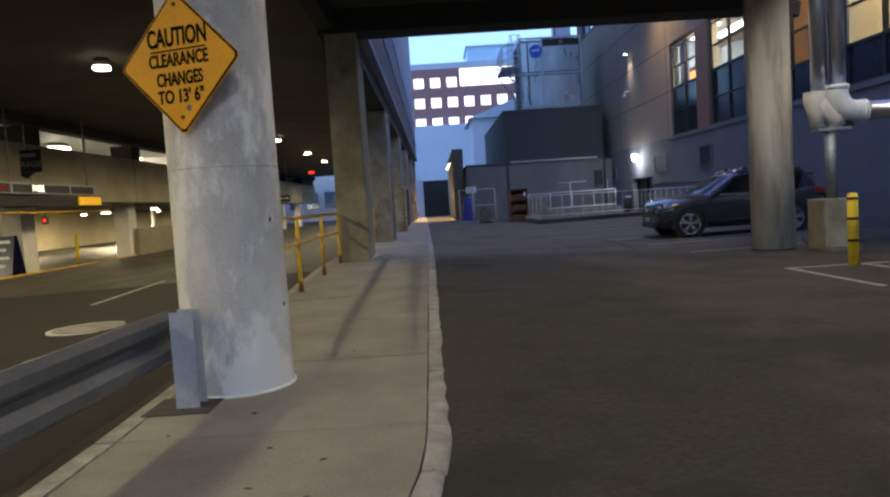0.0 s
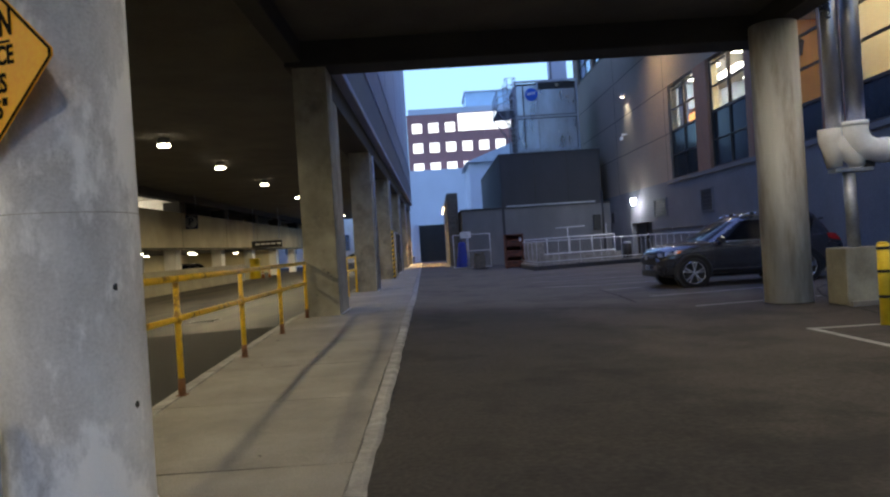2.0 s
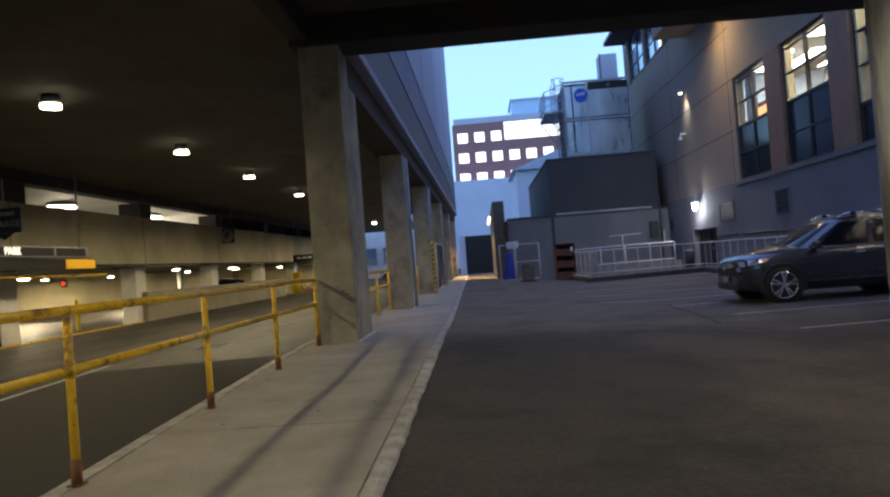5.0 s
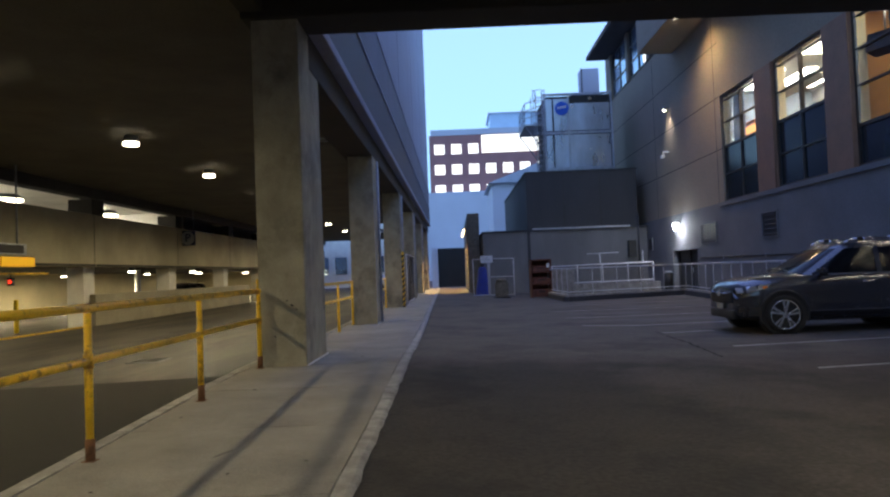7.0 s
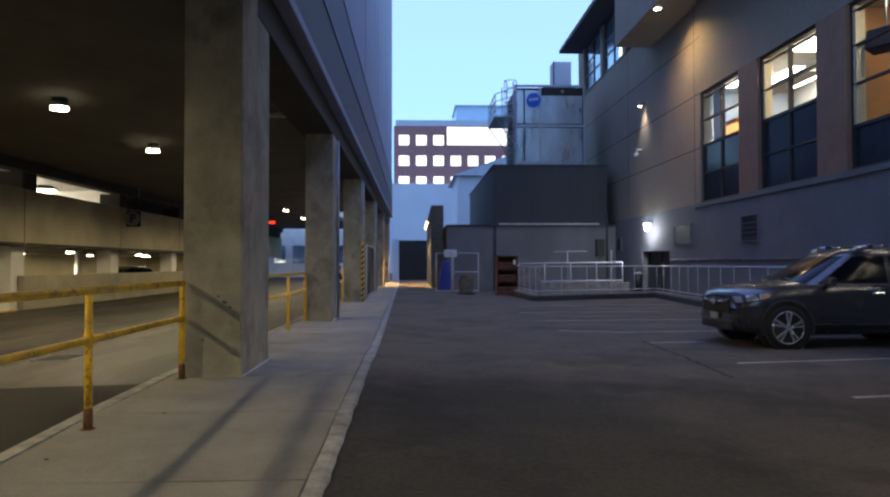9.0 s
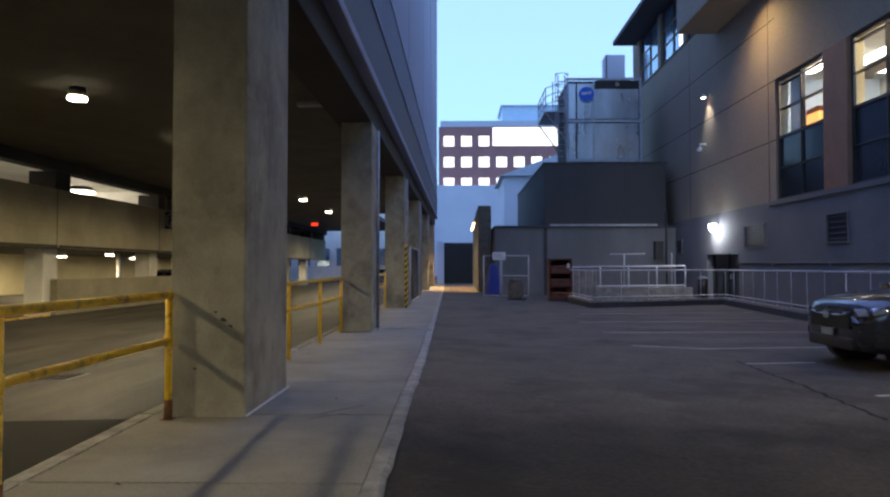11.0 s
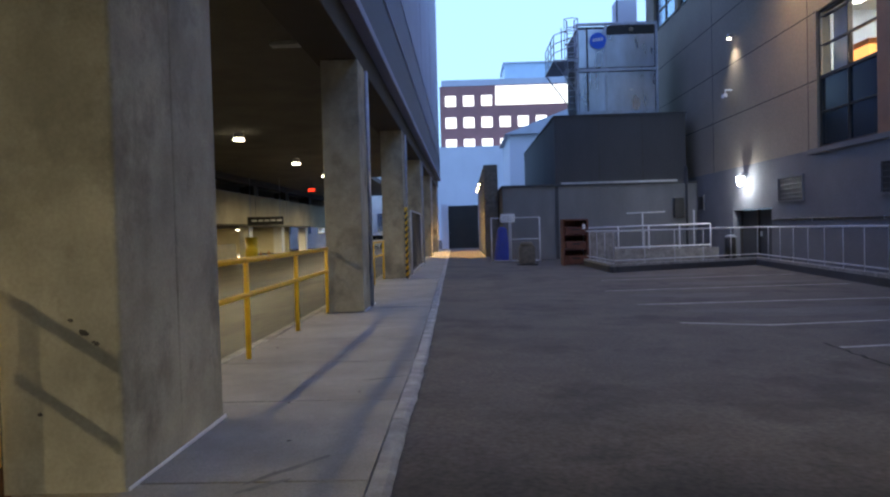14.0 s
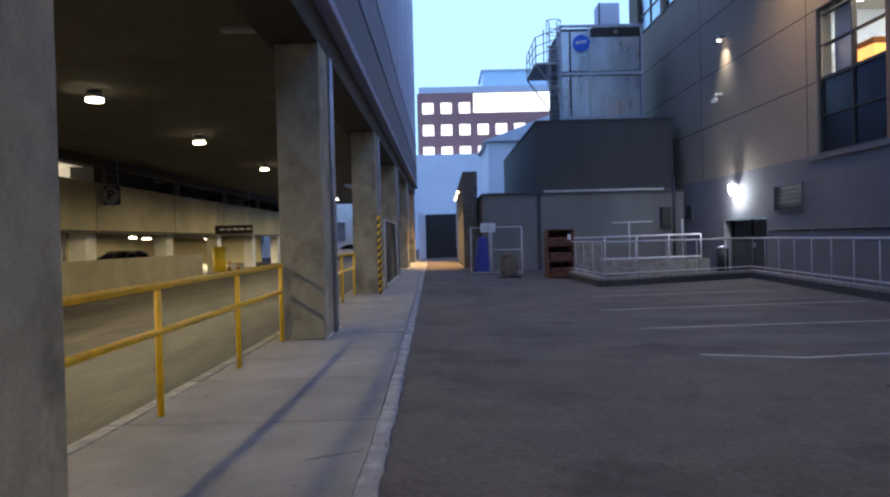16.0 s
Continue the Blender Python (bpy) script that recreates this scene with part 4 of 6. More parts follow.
rs = random.Random(5)
for k, (y0, y1) in enumerate(WINDOWS):
    w = thing("window_%d" % (k + 1), (12.05, (y0 + y1) / 2, ZB), "tall dark-framed window, lit warm above dark blue panels", "window", "tall windows", "structure")
    fr = bmesh.new()
    for ya, yb in ((y0, y0 + 0.09), (y1 - 0.09, y1), ((y0 + y1) / 2 - 0.035, (y0 + y1) / 2 + 0.035)):
        box(fr, 11.98, 12.12, ya, yb, ZB, ZT)
    part("window_frame", fr, M_FRAME, w)
    low = k < 2
    fl = 6.0 if low else 4.85
    for z, h in ((ZB, 0.08), (4.92, 0.05 if low else 0.09), (6.02, 0.09 if low else 0.05), (7.02, 0.05), (7.92, 0.04), (ZT - 0.08, 0.08)):
        boxpart("transom", (11.985, 12.115, y0 + 0.09, y1 - 0.09, z, z + h), M_FRAME, w)
    boxpart("jamb_lining", (11.99, 12.25, y1 - 0.20, y1 - 0.09, fl + 0.1, ZT - 0.1), M_CREAM, w, "warm lit timber jamb lining")
    ym = (y0 + y1) / 2
    for ya, yb in ((y0 + 0.09, ym - 0.035), (ym + 0.035, y1 - 0.09)):
        for za, zb in ((ZB + 0.08, 4.92), (4.97, 6.02))[:2 if low else 1]:
            boxpart("lower_panel", (12.04, 12.06, ya, yb, za, zb), M_BLUEPANEL, w, "dark blue glass panel")
        for za, zb in ((5.01, 6.02), (6.11, 7.02), (7.07, 7.92))[1 if low else 0:]:
            pn = boxpart("pane", (12.045, 12.055, ya, yb, za, zb), M_GLASS, w)
            pn.visible_shadow = False
    # the room behind
    r = thing("room_%d" % (k + 1), (14.5, ym, 6.0), "lit room behind the window with pale ceiling and walls", "room", "lit rooms", "structure")
    boxpart("room_floor", (12.31, 17.0, y0 - 0.68, y1 + 0.66, fl - 0.1, fl), M_GARFLOOR, r)
    boxpart("room_ceiling", (12.31, 17.0, y0 - 0.68, y1 + 0.66, 8.35, 8.45), M_ROOMCEIL, r)
    boxpart("back_wall", (16.0, 16.1, y0 - 0.68, y1 + 0.66, fl, 8.35), M_ORANGE if k in (2, 3, 4) else M_ROOM, r)
    if k != 1:
        boxpart("side_wall", (12.31, 17.0, y1 + 0.66, y1 + 0.70, fl, 8.35), M_ROOMBLUE if k == 0 else M_TAN if k == 2 else M_CREAM if k > 2 else M_ROOM, r)
    deep = 0.42 if k != 1 else 0.95
    for px in (12.7, 13.9, 15.1)[:1 if k in (1, 2) else 3]:
        boxpart("light_panel", (px, px + deep, y0 + 0.2, y1 - 0.3, 8.30, 8.345), G_PANEL if k else G_DIM, r, "glowing ceiling light panel")
    if k == 0:
        lb = boxpart("lit_box", (12.42, 12.75, 34.72, 35.65, 6.1, 6.62), G_BOX, r, "glowing amber display box", 0.02)
        boxpart("lid", (12.40, 12.77, 34.70, 35.67, 6.625, 6.78), M_ORANGE, lb, "orange-brown lid")
        boxpart("blind", (12.35, 12.37, y1 - 1.3, y1 - 0.2, 6.1, 8.2), M_ROOMBLUE, r, "pale half-drawn blind")
    if k == 1:
        boxpart("white_post", (13.2, 13.42, 34.28, 34.55, fl, 7.44), M_WHITEP, r)
        boxpart("white_shelf", (13.0, 13.5, 30.9, 34.6, 7.445, 7.56), M_WHITEP, r)
        boxpart("window_ledge", (12.13, 12.5, y0, y1, 6.08, 6.14), M_WHITEP, r, "white inner window ledge")
    if k > 1:
        boxpart("door_panel", (15.92, 15.99, y0 + 0.5, y0 + 1.5, fl, 7.3), M_WHITEP, r, "pale door")
        boxpart("wall_shelf", (15.6, 15.98, y0 + 1.8, y1 - 0.3, 6.6, 6.66), M_BROWN, r)
    if k == 2:
        spk = bmesh.new()
        box(spk, -0.22, 0.22, -0.36, 0.36, -0.26, 0.26, bevel=0.03)
        spk.transform(Matrix.Translation((12.55, 26.65, 7.1)) @ pose(0, 0, 0, 0, 14, 25))
        spo = part("hanging_speaker", spk, M_BLACK, r, "black box loudspeaker hung behind the glass")
        rodpart("bracket", (12.6, 26.65, 7.33), (12.6, 26.65, 8.34), 0.03, M_GALV, spo)

# doorway
structure("door_1", (12.20, 12.26, 40.14, 43.82, -0.05, 2.01), M_DOOR, "wide dark recessed doorway under the wall lamp", "door")
d1 = bpy.data.objects["door_1"]
for y in (40.14, 41.95, 43.68):
    boxpart("door_post", (12.12, 12.195, y, y + 0.13, -0.05, 2.01), M_FRAME, d1)
boxpart("door_handle", (12.13, 12.18, 41.72, 41.80, 0.95, 1.15), M_GALV, d1)


def wall_louver(y0, y1, z0, z1):
    lv = thing("wall_louver", (11.85, (y0 + y1) / 2, z0), "dark slatted ventilation louver set in the grey wall", "vent", "wall louvers")
    boxpart("backing", (11.845, 11.858, y0, y1, z0, z1), M_LOUVER, lv)
    fr = bmesh.new()
    for a in ((y0 - 0.05, y0, z0 - 0.05, z1 + 0.05), (y1, y1 + 0.05, z0 - 0.05, z1 + 0.05), (y0, y1, z0 - 0.05, z0), (y0, y1, z1, z1 + 0.05)):
        box(fr, 11.80, 11.858, *a)
    part("frame", fr, M_GREYWALL, lv)
    n = 5
    for i in range(n):
        z = z0 + (i + 0.5) * (z1 - z0) / n
        bm = bmesh.new()
        vs = [bm.verts.new(p) for p in ((11.815, y0, z - 0.008), (11.815, y1, z - 0.008), (11.838, y1, z + 0.016), (11.838, y0, z + 0.016))]
        f = bm.faces.new(vs)
        ext = bmesh.ops.extrude_face_region(bm, geom=[f])
        bmesh.ops.translate(bm, verts=[v for v in ext["geom"] if isinstance(v, bmesh.types.BMVert)], vec=(0.004, 0, -0.014))
        part("slat", bm, M_SHED, lv)


wall_louver(37.6, 39.4, 2.25, 3.03)
wall_louver(31.95, 33.1, 2.22, 3.04)
wall_louver(47.4, 48.3, 2.2, 2.8)

wlp = thing("wall_lamp", (11.86, 42.4, 3.1), "bright white wall lamp over the doorway", "lamp")
boxpart("bracket", (11.60, 11.858, 42.3, 42.5, 3.32, 3.48), M_GALV, wlp, bevel=0.02)
bm = bmesh.new()
rod(bm, (11.62, 42.4, 3.33), (11.60, 42.4, 2.98), 0.16, 0.06, 16)
part("lens", bm, G_COOL, wlp, "glowing conical lens")
slp = thing("spot_lamp", (11.9, 43.5, 9.1), "small lit spot lamp high on the wall", "lamp")
boxpart("arm", (11.70, 11.895, 43.46, 43.54, 9.22, 9.28), M_GALV, slp)
rodpart("head", (11.68, 43.5, 9.30), (11.66, 43.5, 9.14), 0.09, M_GALV, slp)
rodpart("lens", (11.66, 43.5, 9.139), (11.66, 43.5, 9.11), 0.085, G_LAMP, slp)
wc = thing("security_camera", (11.9, 43.9, 7.0), "small white security camera on a wall arm", "camera")
boxpart("arm", (11.6, 11.895, 43.86, 43.92, 7.05, 7.12), M_WHITE, wc)
boxpart("camera_body", (11.52, 11.66, 43.75, 44.1, 6.78, 6.93), M_WHITE, wc, bevel=0.02)
rodpart("stem", (11.62, 43.9, 6.93), (11.62, 43.9, 7.06), 0.025, M_WHITE, wc)

# overhanging bay with a lamp under it
# south of about y 18 the bay is unseen, added to shade the wall
structure("overhang", (10.2, 11.895, -6.0, 42.6, 11.75, 16.0), M_PANEL, "dark brown overhanging upper bay of the building", "overhang", 0.02)
sl = thing("soffit_lamp", (10.45, 37.35, 11.75), "round lit lamp recessed under the overhang", "lamp")
rodpart("ring", (10.45, 37.35, 11.748), (10.45, 37.35, 11.71), 0.17, M_GALV, sl, n=18)
rodpart("lens", (10.45, 37.35, 11.712), (10.45, 37.35, 11.69), 0.14, G_LAMP, sl, n=18)
# upper storey with big windows and an eave
structure("wall_upper_storey", (12.02, 12.3, 42.2, 58.0, 12.6, 16.2), M_PANEL, "brown upper storey wall behind the windows", "wall")
for k, y0 in enumerate((42.6, 47.0, 51.6)):
    w = thing("upper_window_%d" % (k + 1), (11.98, y0 + 2, 12.7), "tall blue-reflecting upper storey window with brown posts", "window", "upper windows", "structure")
    boxpart("pane", (11.96, 12.0, y0, y0 + 3.6, 12.75, 15.5), M_DARKGLASS, w)
    for z in (12.7, 13.6, 14.5, 15.45):
        boxpart("bar", (11.92, 11.99, y0, y0 + 3.6, z, z + 0.08), M_FRAME, w)
    for y in (y0 - 0.08, y0 + 1.76, y0 + 3.6):
        boxpart("post", (11.90, 12.0, y, y + 0.08, 12.7, 15.5), M_FRAME, w)
    if k < 2:
        boxpart("lit_pane", (11.945, 11.958, y0 + 0.2, y0 + 0.9, 12.85, 13.5), G_WIN, w)
for y in (46.3, 50.8, 55.4):
    structure("upper_pier", (11.80, 12.01, y, y + 0.55, 12.605, 15.6), M_PANEL, "brown post between the upper windows", "wall")
structure("eave", (10.4, 12.6, 42.2, 56.6, 15.6, 15.85), M_SHED, "dark projecting roof eave", "roof")
dk = thing("roof_duct", (11.2, 60.0, 12.6), "pale square vertical duct beside the building", "duct")
boxpart("duct_body", (10.55, 11.85, 59.5, 60.8, 3.6, 15.9), M_PALE, dk, bevel=0.03)
boxpart("seam", (10.53, 10.62, 59.47, 59.50, 3.6, 15.9), M_SHED, dk)

# downpipes, elbow and concrete footing
fb = thing("concrete_footing", (7.5, 15.4, 0.0), "tall rough concrete block footing under the pipe", "footing")
boxpart("block", (7.28, 7.80, 15.1, 15.7, 0.0, 0.95), M_CONC, fb, bevel=0.025)
boxpart("base_patch", (7.3, 7.9, 15.0, 15.1, 0.0, 0.08), M_WALK, fb)
dp = thing("insulated_pipes", (7.58, 15.35, 0.95), "shiny metal jacketed pipes with white insulated elbow", "pipes")
rodpart("lower_pipe", (7.58, 15.35, 0.94), (7.56, 15.35, 2.2), 0.10, M_GALV, dp, n=18)
rodpart("upper_pipe", (7.42, 15.42, 2.8), (7.42, 15.42, 6.9), 0.14, M_STEEL, dp, n=20)
rodpart("upper_pipe", (7.70, 15.3, 2.9), (7.70, 15.3, 6.9), 0.14, M_STEEL, dp, n=20)
bm = bmesh.new()
arc = [(7.66, 15.28, 3.0)] + [(7.66 + 0.36 * (1 - math.cos(i * math.pi / 16)), 15.28, 2.88 - 0.36 * math.sin(i * math.pi / 16)) for i in range(9)] + [(8.16, 15.28, 2.52)]
sweep(bm, arc, [0.20] * len(arc))
part("elbow", bm, M_PIPEWHITE, dp, "white plastic pipe elbow")
for p0, p1 in (((7.66, 15.28, 2.93), (7.66, 15.28, 3.01)), ((8.10, 15.28, 2.52), (8.17, 15.28, 2.52))):
    rodpart("elbow_collar", p0, p1, 0.212, M_PIPEWHITE, dp, n=24)
bm = bmesh.new()
sweep(bm, [(7.31, 15.40, 2.92), (7.31, 15.40, 2.74), (7.33, 15.40, 2.60), (7.35, 15.38, 2.28)], [0.185, 0.185, 0.16, 0.12])
sweep(bm, [(7.36, 15.37, 2.72), (7.50, 15.36, 2.58), (7.66, 15.34, 2.42), (7.72, 15.34, 2.27)], [0.15, 0.15, 0.14, 0.125])
part("tee", bm, M_WHITEP, dp, "cream pipe tee with caps")
boxpart("support_plate", (7.28, 7.90, 15.22, 15.48, 2.19, 2.25), M_GALV, dp, bevel=0.006)
boxpart("valve", (7.80, 7.95, 15.25, 15.38, 2.25, 2.36), M_BLACK, dp, bevel=0.01)
rodpart("horizontal_pipe", (8.14, 15.28, 2.52), (11.86, 15.28, 2.56), 0.168, M_STEEL, dp, n=18)

bo = thing("bollard", (6.47, 12.85, 0.0), "slim yellow steel bollard with black marks", "bollard")
rodpart("tube", (6.47, 12.85, 0.0), (6.47, 12.85, 1.06), 0.075, M_YELLOW2, bo, n=18)
rodpart("cap", (6.47, 12.85, 1.06), (6.47, 12.85, 1.085), 0.075, M_YELLOW2, bo, r1=0.05, n=18)
for z in (0.35, 0.68, 0.98):
    bm = bmesh.new()
    rod(bm, (6.47, 12.85, z), (6.47, 12.85, z + 0.04), 0.077, 0.077, 18, False)
    part("black_mark", bm, M_BLACK, bo)

cb = thing("wall_conduit", (11.83, 32.0, 1.5), "thin dark conduit running along the grey wall", "conduit")
rodpart("conduit", (11.835, 24.0, 1.52), (11.835, 40.0, 1.60), 0.02, M_BLACK, cb, n=8)
for y in (25.0, 29.0, 33.0, 37.0):
    boxpart("clip", (11.82, 11.858, y - 0.03, y + 0.03, 1.50, 1.61), M_GALV, cb)

# worn patches and tar seams on the asphalt
rp = random.Random(11)
for nx, ny, rx_, ry_ in ((6.2, 25.6, 1.9, 0.5), (5.4, 28.6, 1.3, 0.45), (7.4, 31.6, 1.8, 0.5), (6.0, 35.0, 1.9, 0.5)):
    bm = bmesh.new()
    ring = []
    for i in range(26):
        a = 2 * math.pi * i / 26
        f = 1 + 0.35 * math.sin(3 * a + nx) * rp.uniform(0.3, 1.0) + rp.uniform(-0.12, 0.12)
        x, y = nx + rx_ * f * math.cos(a), ny + ry_ * f * math.sin(a)
        ring.append(bm.verts.new((x, y, ground_z(x, y) + 0.0022)))
    bm.faces.new(ring)
    tagged(part("asphalt_patch", bm, M_WORN), "paler worn patch in the asphalt", "patch", kind="structure")
for pts in (((6.8, 12.0), (7.3, 15.5), (8.6, 18.5), (9.4, 19.6)), ((4.6, 17.9), (4.7, 19.04), (4.78, 19.9), (4.8, 21.1), (4.9, 22.45))):
    bm = bmesh.new()
    prev = None
    for (xa, ya), (xb, yb) in zip(pts, pts[1:]):
        for i in range(9):
            x, y = xa + (xb - xa) * i / 9 + rp.uniform(-0.03, 0.03), ya + (yb - ya) * i / 9 + rp.uniform(-0.03, 0.03)
            w = rp.uniform(0.012, 0.03)
            px, py = (0, w) if abs(xb - xa) > abs(yb - ya) else (w, 0)
            pair = [bm.verts.new((x - px, y - py, ground_z(x, y) + 0.0034)), bm.verts.new((x + px, y + py, ground_z(x, y) + 0.0034))]
            if prev:
                bm.faces.new((prev[0], prev[1], pair[1], pair[0]))
            prev = pair
    tagged(part("tar_seam", bm, M_NEWASPHALT), "dark sealed crack line in the asphalt", "crack", kind="structure")

# parking lines
for name, pts in (("a", ((3.71, 24.16), (4.9, 23.92), (8.9, 24.45))), ("b", ((3.7, 26.74), (9.3, 27.3))), ("c", ((3.71, 29.73), (9.6, 30.57))), ("d", ((4.25, 33.18), (9.9, 34.02))), ("e", ((5.3, 19.3), (9.0, 19.85))), ("i", ((5.35, 16.65), (7.9, 17.05))), ("j", ((4.9, 21.95), (6.0, 22.12)))):
    bm = bmesh.new()
    for (xa, ya), (xb, yb) in zip(pts, pts[1:]):
        zs = [ground_z(x, y) + 0.003 for x, y in ((xa, ya), (xb, yb))]
        top = [bm.verts.new(p) for p in ((xa, ya - 0.05, zs[0]), (xb, yb - 0.05, zs[1]), (xb, yb + 0.05, zs[1]), (xa, ya + 0.05, zs[0]))]
        bm.faces.new(top)
    tagged(part("parking_line_" + name, bm, M_WHITELINE), "worn white parking line painted on asphalt", "line", kind="structure")
for name, dims in (("f", (5.45, 11.8, 12.86, 12.96)), ("g", (5.45, 5.55, 10.6, 12.85)), ("h", (6.6, 6.7, 9.5, 12.85))):
    structure("parking_line_" + name, (*dims, 0.0005, 0.004), M_WHITELINE, "worn white parking line painted on asphalt", "line")

# kerb wall with thin railing round the sunken door yard
KP = [(5.25, 43.4), (5.35, 36.75), (11.0, 39.3), (9.95, 29.6), (9.75, 27.2), (11.84, 27.2)]
kw = thing("kerb_wall", (5.3, 36.7, 0.0), "low concrete kerb wall around the door yard", "kerb", kind="structure")
yr = thing("yard_railing", (5.3, 36.7, 0.26), "thin pale metal railing along the kerb wall", "railing")
for (xa, ya), (xb, yb) in zip(KP, KP[1:]):
    a, b = Vector((xa, ya, 0)), Vector((xb, yb, 0))
    d = (b - a).normalized()
    nrm = Vector((-d.y, d.x, 0)) * 0.14
    # the shade on the kerb's lower face is put into its dark colour
    for nm, k, z0, z1, mt in (("kerb_base", 1.0, 0.0, 0.19, M_SHED), ("kerb_cap", 0.92, 0.19, 0.27, M_KERB)):
        bm = bmesh.new()
        w = nrm * k
        prism(bm, [(p.x, p.y) for p in (a - w - d * 0.13, b - w + d * 0.13, b + w + d * 0.13, a + w - d * 0.13)], z0, z1)
        part(nm, bm, mt, kw)
    for z, r in ((1.34, 0.027), (0.38, 0.02)):
        rodpart("rail", a + Vector((0, 0, z)), b + Vector((0, 0, z)), r, M_RAILW, yr, n=8)
    steps = max(1, round((b - a).length / 1.25))
    for i in range(steps + 1):
        p = a + (b - a) * i / steps
        rodpart("post", p + Vector((0, 0, 0.255)), p + Vector((0, 0, 1.34)), 0.014, M_RAILW, yr, n=8)
structure("ramp_wall", (5.5, 10.9, 42.9, 43.15, 0.0, 0.55), M_KERB, "low pale concrete ramp wall", "wall", 0.015)
structure("ramp_return_wall", (5.5, 6.62, 42.55, 42.88, 0.0, 1.30), M_KERB, "pale concrete return wall at the ramp's foot", "wall", 0.02)
rr_ = thing("ramp_railing", (8.0, 43.0, 0.55), "white tubular railing on the ramp wall", "railing")
for z in (1.48, 0.62):
    rodpart("rail", (5.6, 43.0, z - 0.02), (10.6, 43.0, z + 0.03), 0.033, M_WHITE, rr_)
for i in range(5):
    rodpart("post", (5.6 + i * 1.25, 43.0, 0.54), (5.6 + i * 1.25, 43.0, 1.5), 0.03, M_WHITE, rr_)
bars = thing("bar_railing", (8.9, 44.6, 0.0), "dark vertical bar railing behind the ramp", "railing")
for i in range(34):
    rodpart("bar", (7.2 + i * 0.1, 44.6, 0.5), (7.2 + i * 0.1, 44.6, 1.45), 0.012, M_MESH, bars, n=5)
for z in (0.5, 1.45):
    rodpart("rail", (7.15, 44.6, z), (10.55, 44.6, z), 0.02, M_MESH, bars)
for x in (7.15, 10.55):
    rodpart("post", (x, 44.6, 0.0), (x, 44.6, 1.46), 0.025, M_MESH, bars)
hr = thing("high_rail", (8.6, 46.0, 0.0), "thin pale pipe rail on a single post", "railing")
rodpart("rail", (7.9, 46.0, 2.07), (9.6, 46.0, 2.10), 0.03, M_RAILW, hr)
rodpart("post", (8.6, 46.0, 0.0), (8.6, 46.0, 2.08), 0.03, M_RAILW, hr)
rodpart("post", (10.9, 46.0, 0.0), (10.9, 46.0, 2.15), 0.03, M_RAILW, hr)
tb = thing("litter_bin", (11.0, 42.2, 0.0), "small dark litter bin beside the doorway", "bin")
rodpart("bin_body", (11.0, 41.9, 0.0), (11.0, 41.9, 0.95), 0.22, M_BLACK, tb, n=16)
rodpart("lid", (11.0, 41.9, 0.95), (11.0, 41.9, 1.05), 0.24, M_GALV, tb, r1=0.14, n=16)

# ---- sheds, cooling tower and yard things ----
structure("wall_yard", (2.45, 11.85, 48.5, 49.0, 0.0, 3.50), M_SHEDWALL, "grey block yard wall with dark coping", "wall")
structure("wall_yard_side", (2.45, 2.9, 49.0, 66.0, 0.0, 3.50), M_SHEDWALL, "grey block yard side wall", "wall")
structure("yard_roof", (2.40, 11.855, 48.42, 66.0, 3.50, 3.62), M_SHED, "dark flat roof coping over the yard wall", "roof", 0.01)
wy = bpy.data.objects["wall_yard"]
boxpart("pilaster", (5.0, 5.16, 48.44, 48.495, 0.0, 3.49), M_SHED, wy)
boxpart("flashing", (5.3, 10.9, 48.40, 48.418, 3.60, 3.70), M_GALV, wy, "grey metal flashing strip")
structure("upper_shed", (5.05, 11.4, 48.6, 66.0, 3.62, 6.90), M_SHED, "dark grey clad plant room on the yard roof", "building", 0.02)
us = bpy.data.objects["upper_shed"]
boxpart("coping", (5.0, 11.45, 48.55, 66.0, 6.902, 6.97), M_SHED, us)
for x in (7.2, 9.3):
    boxpart("seam", (x - 0.015, x + 0.015, 48.585, 48.598, 3.73, 6.88), M_JOINT, us)
eb = thing("electric_box", (10.95, 48.4, 1.8), "dark electrical box on the yard wall", "box")
boxpart("box_body", (10.70, 11.15, 48.2, 48.495, 1.85, 2.8), M_BLACK, eb, bevel=0.02)
rodpart("conduit", (11.35, 48.42, 0.1), (11.35, 48.42, 4.3), 0.06, M_SHED, eb)

tk = thing("cooling_tower", (8.5, 52.0, 6.97), "large galvanised steel cooling tower with blue round badge", "cooling tower")
bm = bmesh.new()
for a in ((6.5, 10.62, 50.45, 54.4, 6.975, 7.32),):
    box(bm, *a, bevel=0.02)
part("base_frame", bm, M_GALV, tk)
boxpart("casing", (6.58, 10.55, 50.56, 54.3, 7.32, 11.75), M_SHED, tk)
for x0, x1, z0, z1 in ((6.62, 7.02, 7.42, 9.4), (7.1, 7.95, 7.42, 9.4), (8.05, 10.48, 7.42, 9.4), (6.62, 7.02, 9.65, 11.6), (7.1, 7.95, 9.65, 11.6), (8.05, 10.48, 9.65, 11.3)):
    boxpart("panel", (x0, x1, 50.49, 50.545, z0, z1), M_TANK, tk, bevel=0.015)
for x in (6.54, 8.0, 10.58):
    boxpart("corner_post", (x - 0.05, x + 0.05, 50.44, 50.52, 7.3, 11.9), M_GUARDPOST, tk)
for z in (7.36, 9.52, 11.85):
    boxpart("girt", (6.5, 10.62, 50.43, 50.52, z - 0.07, z + 0.07), M_GUARDPOST, tk)
rodpart("fan_ring", (9.3, 52.0, 11.4), (9.3, 52.0, 11.98), 1.2, M_SHED, tk, n=32)
boxpart("fan_opening", (8.1, 10.45, 50.47, 50.55, 11.32, 11.75), M_BLACK, tk)
bm = bmesh.new()
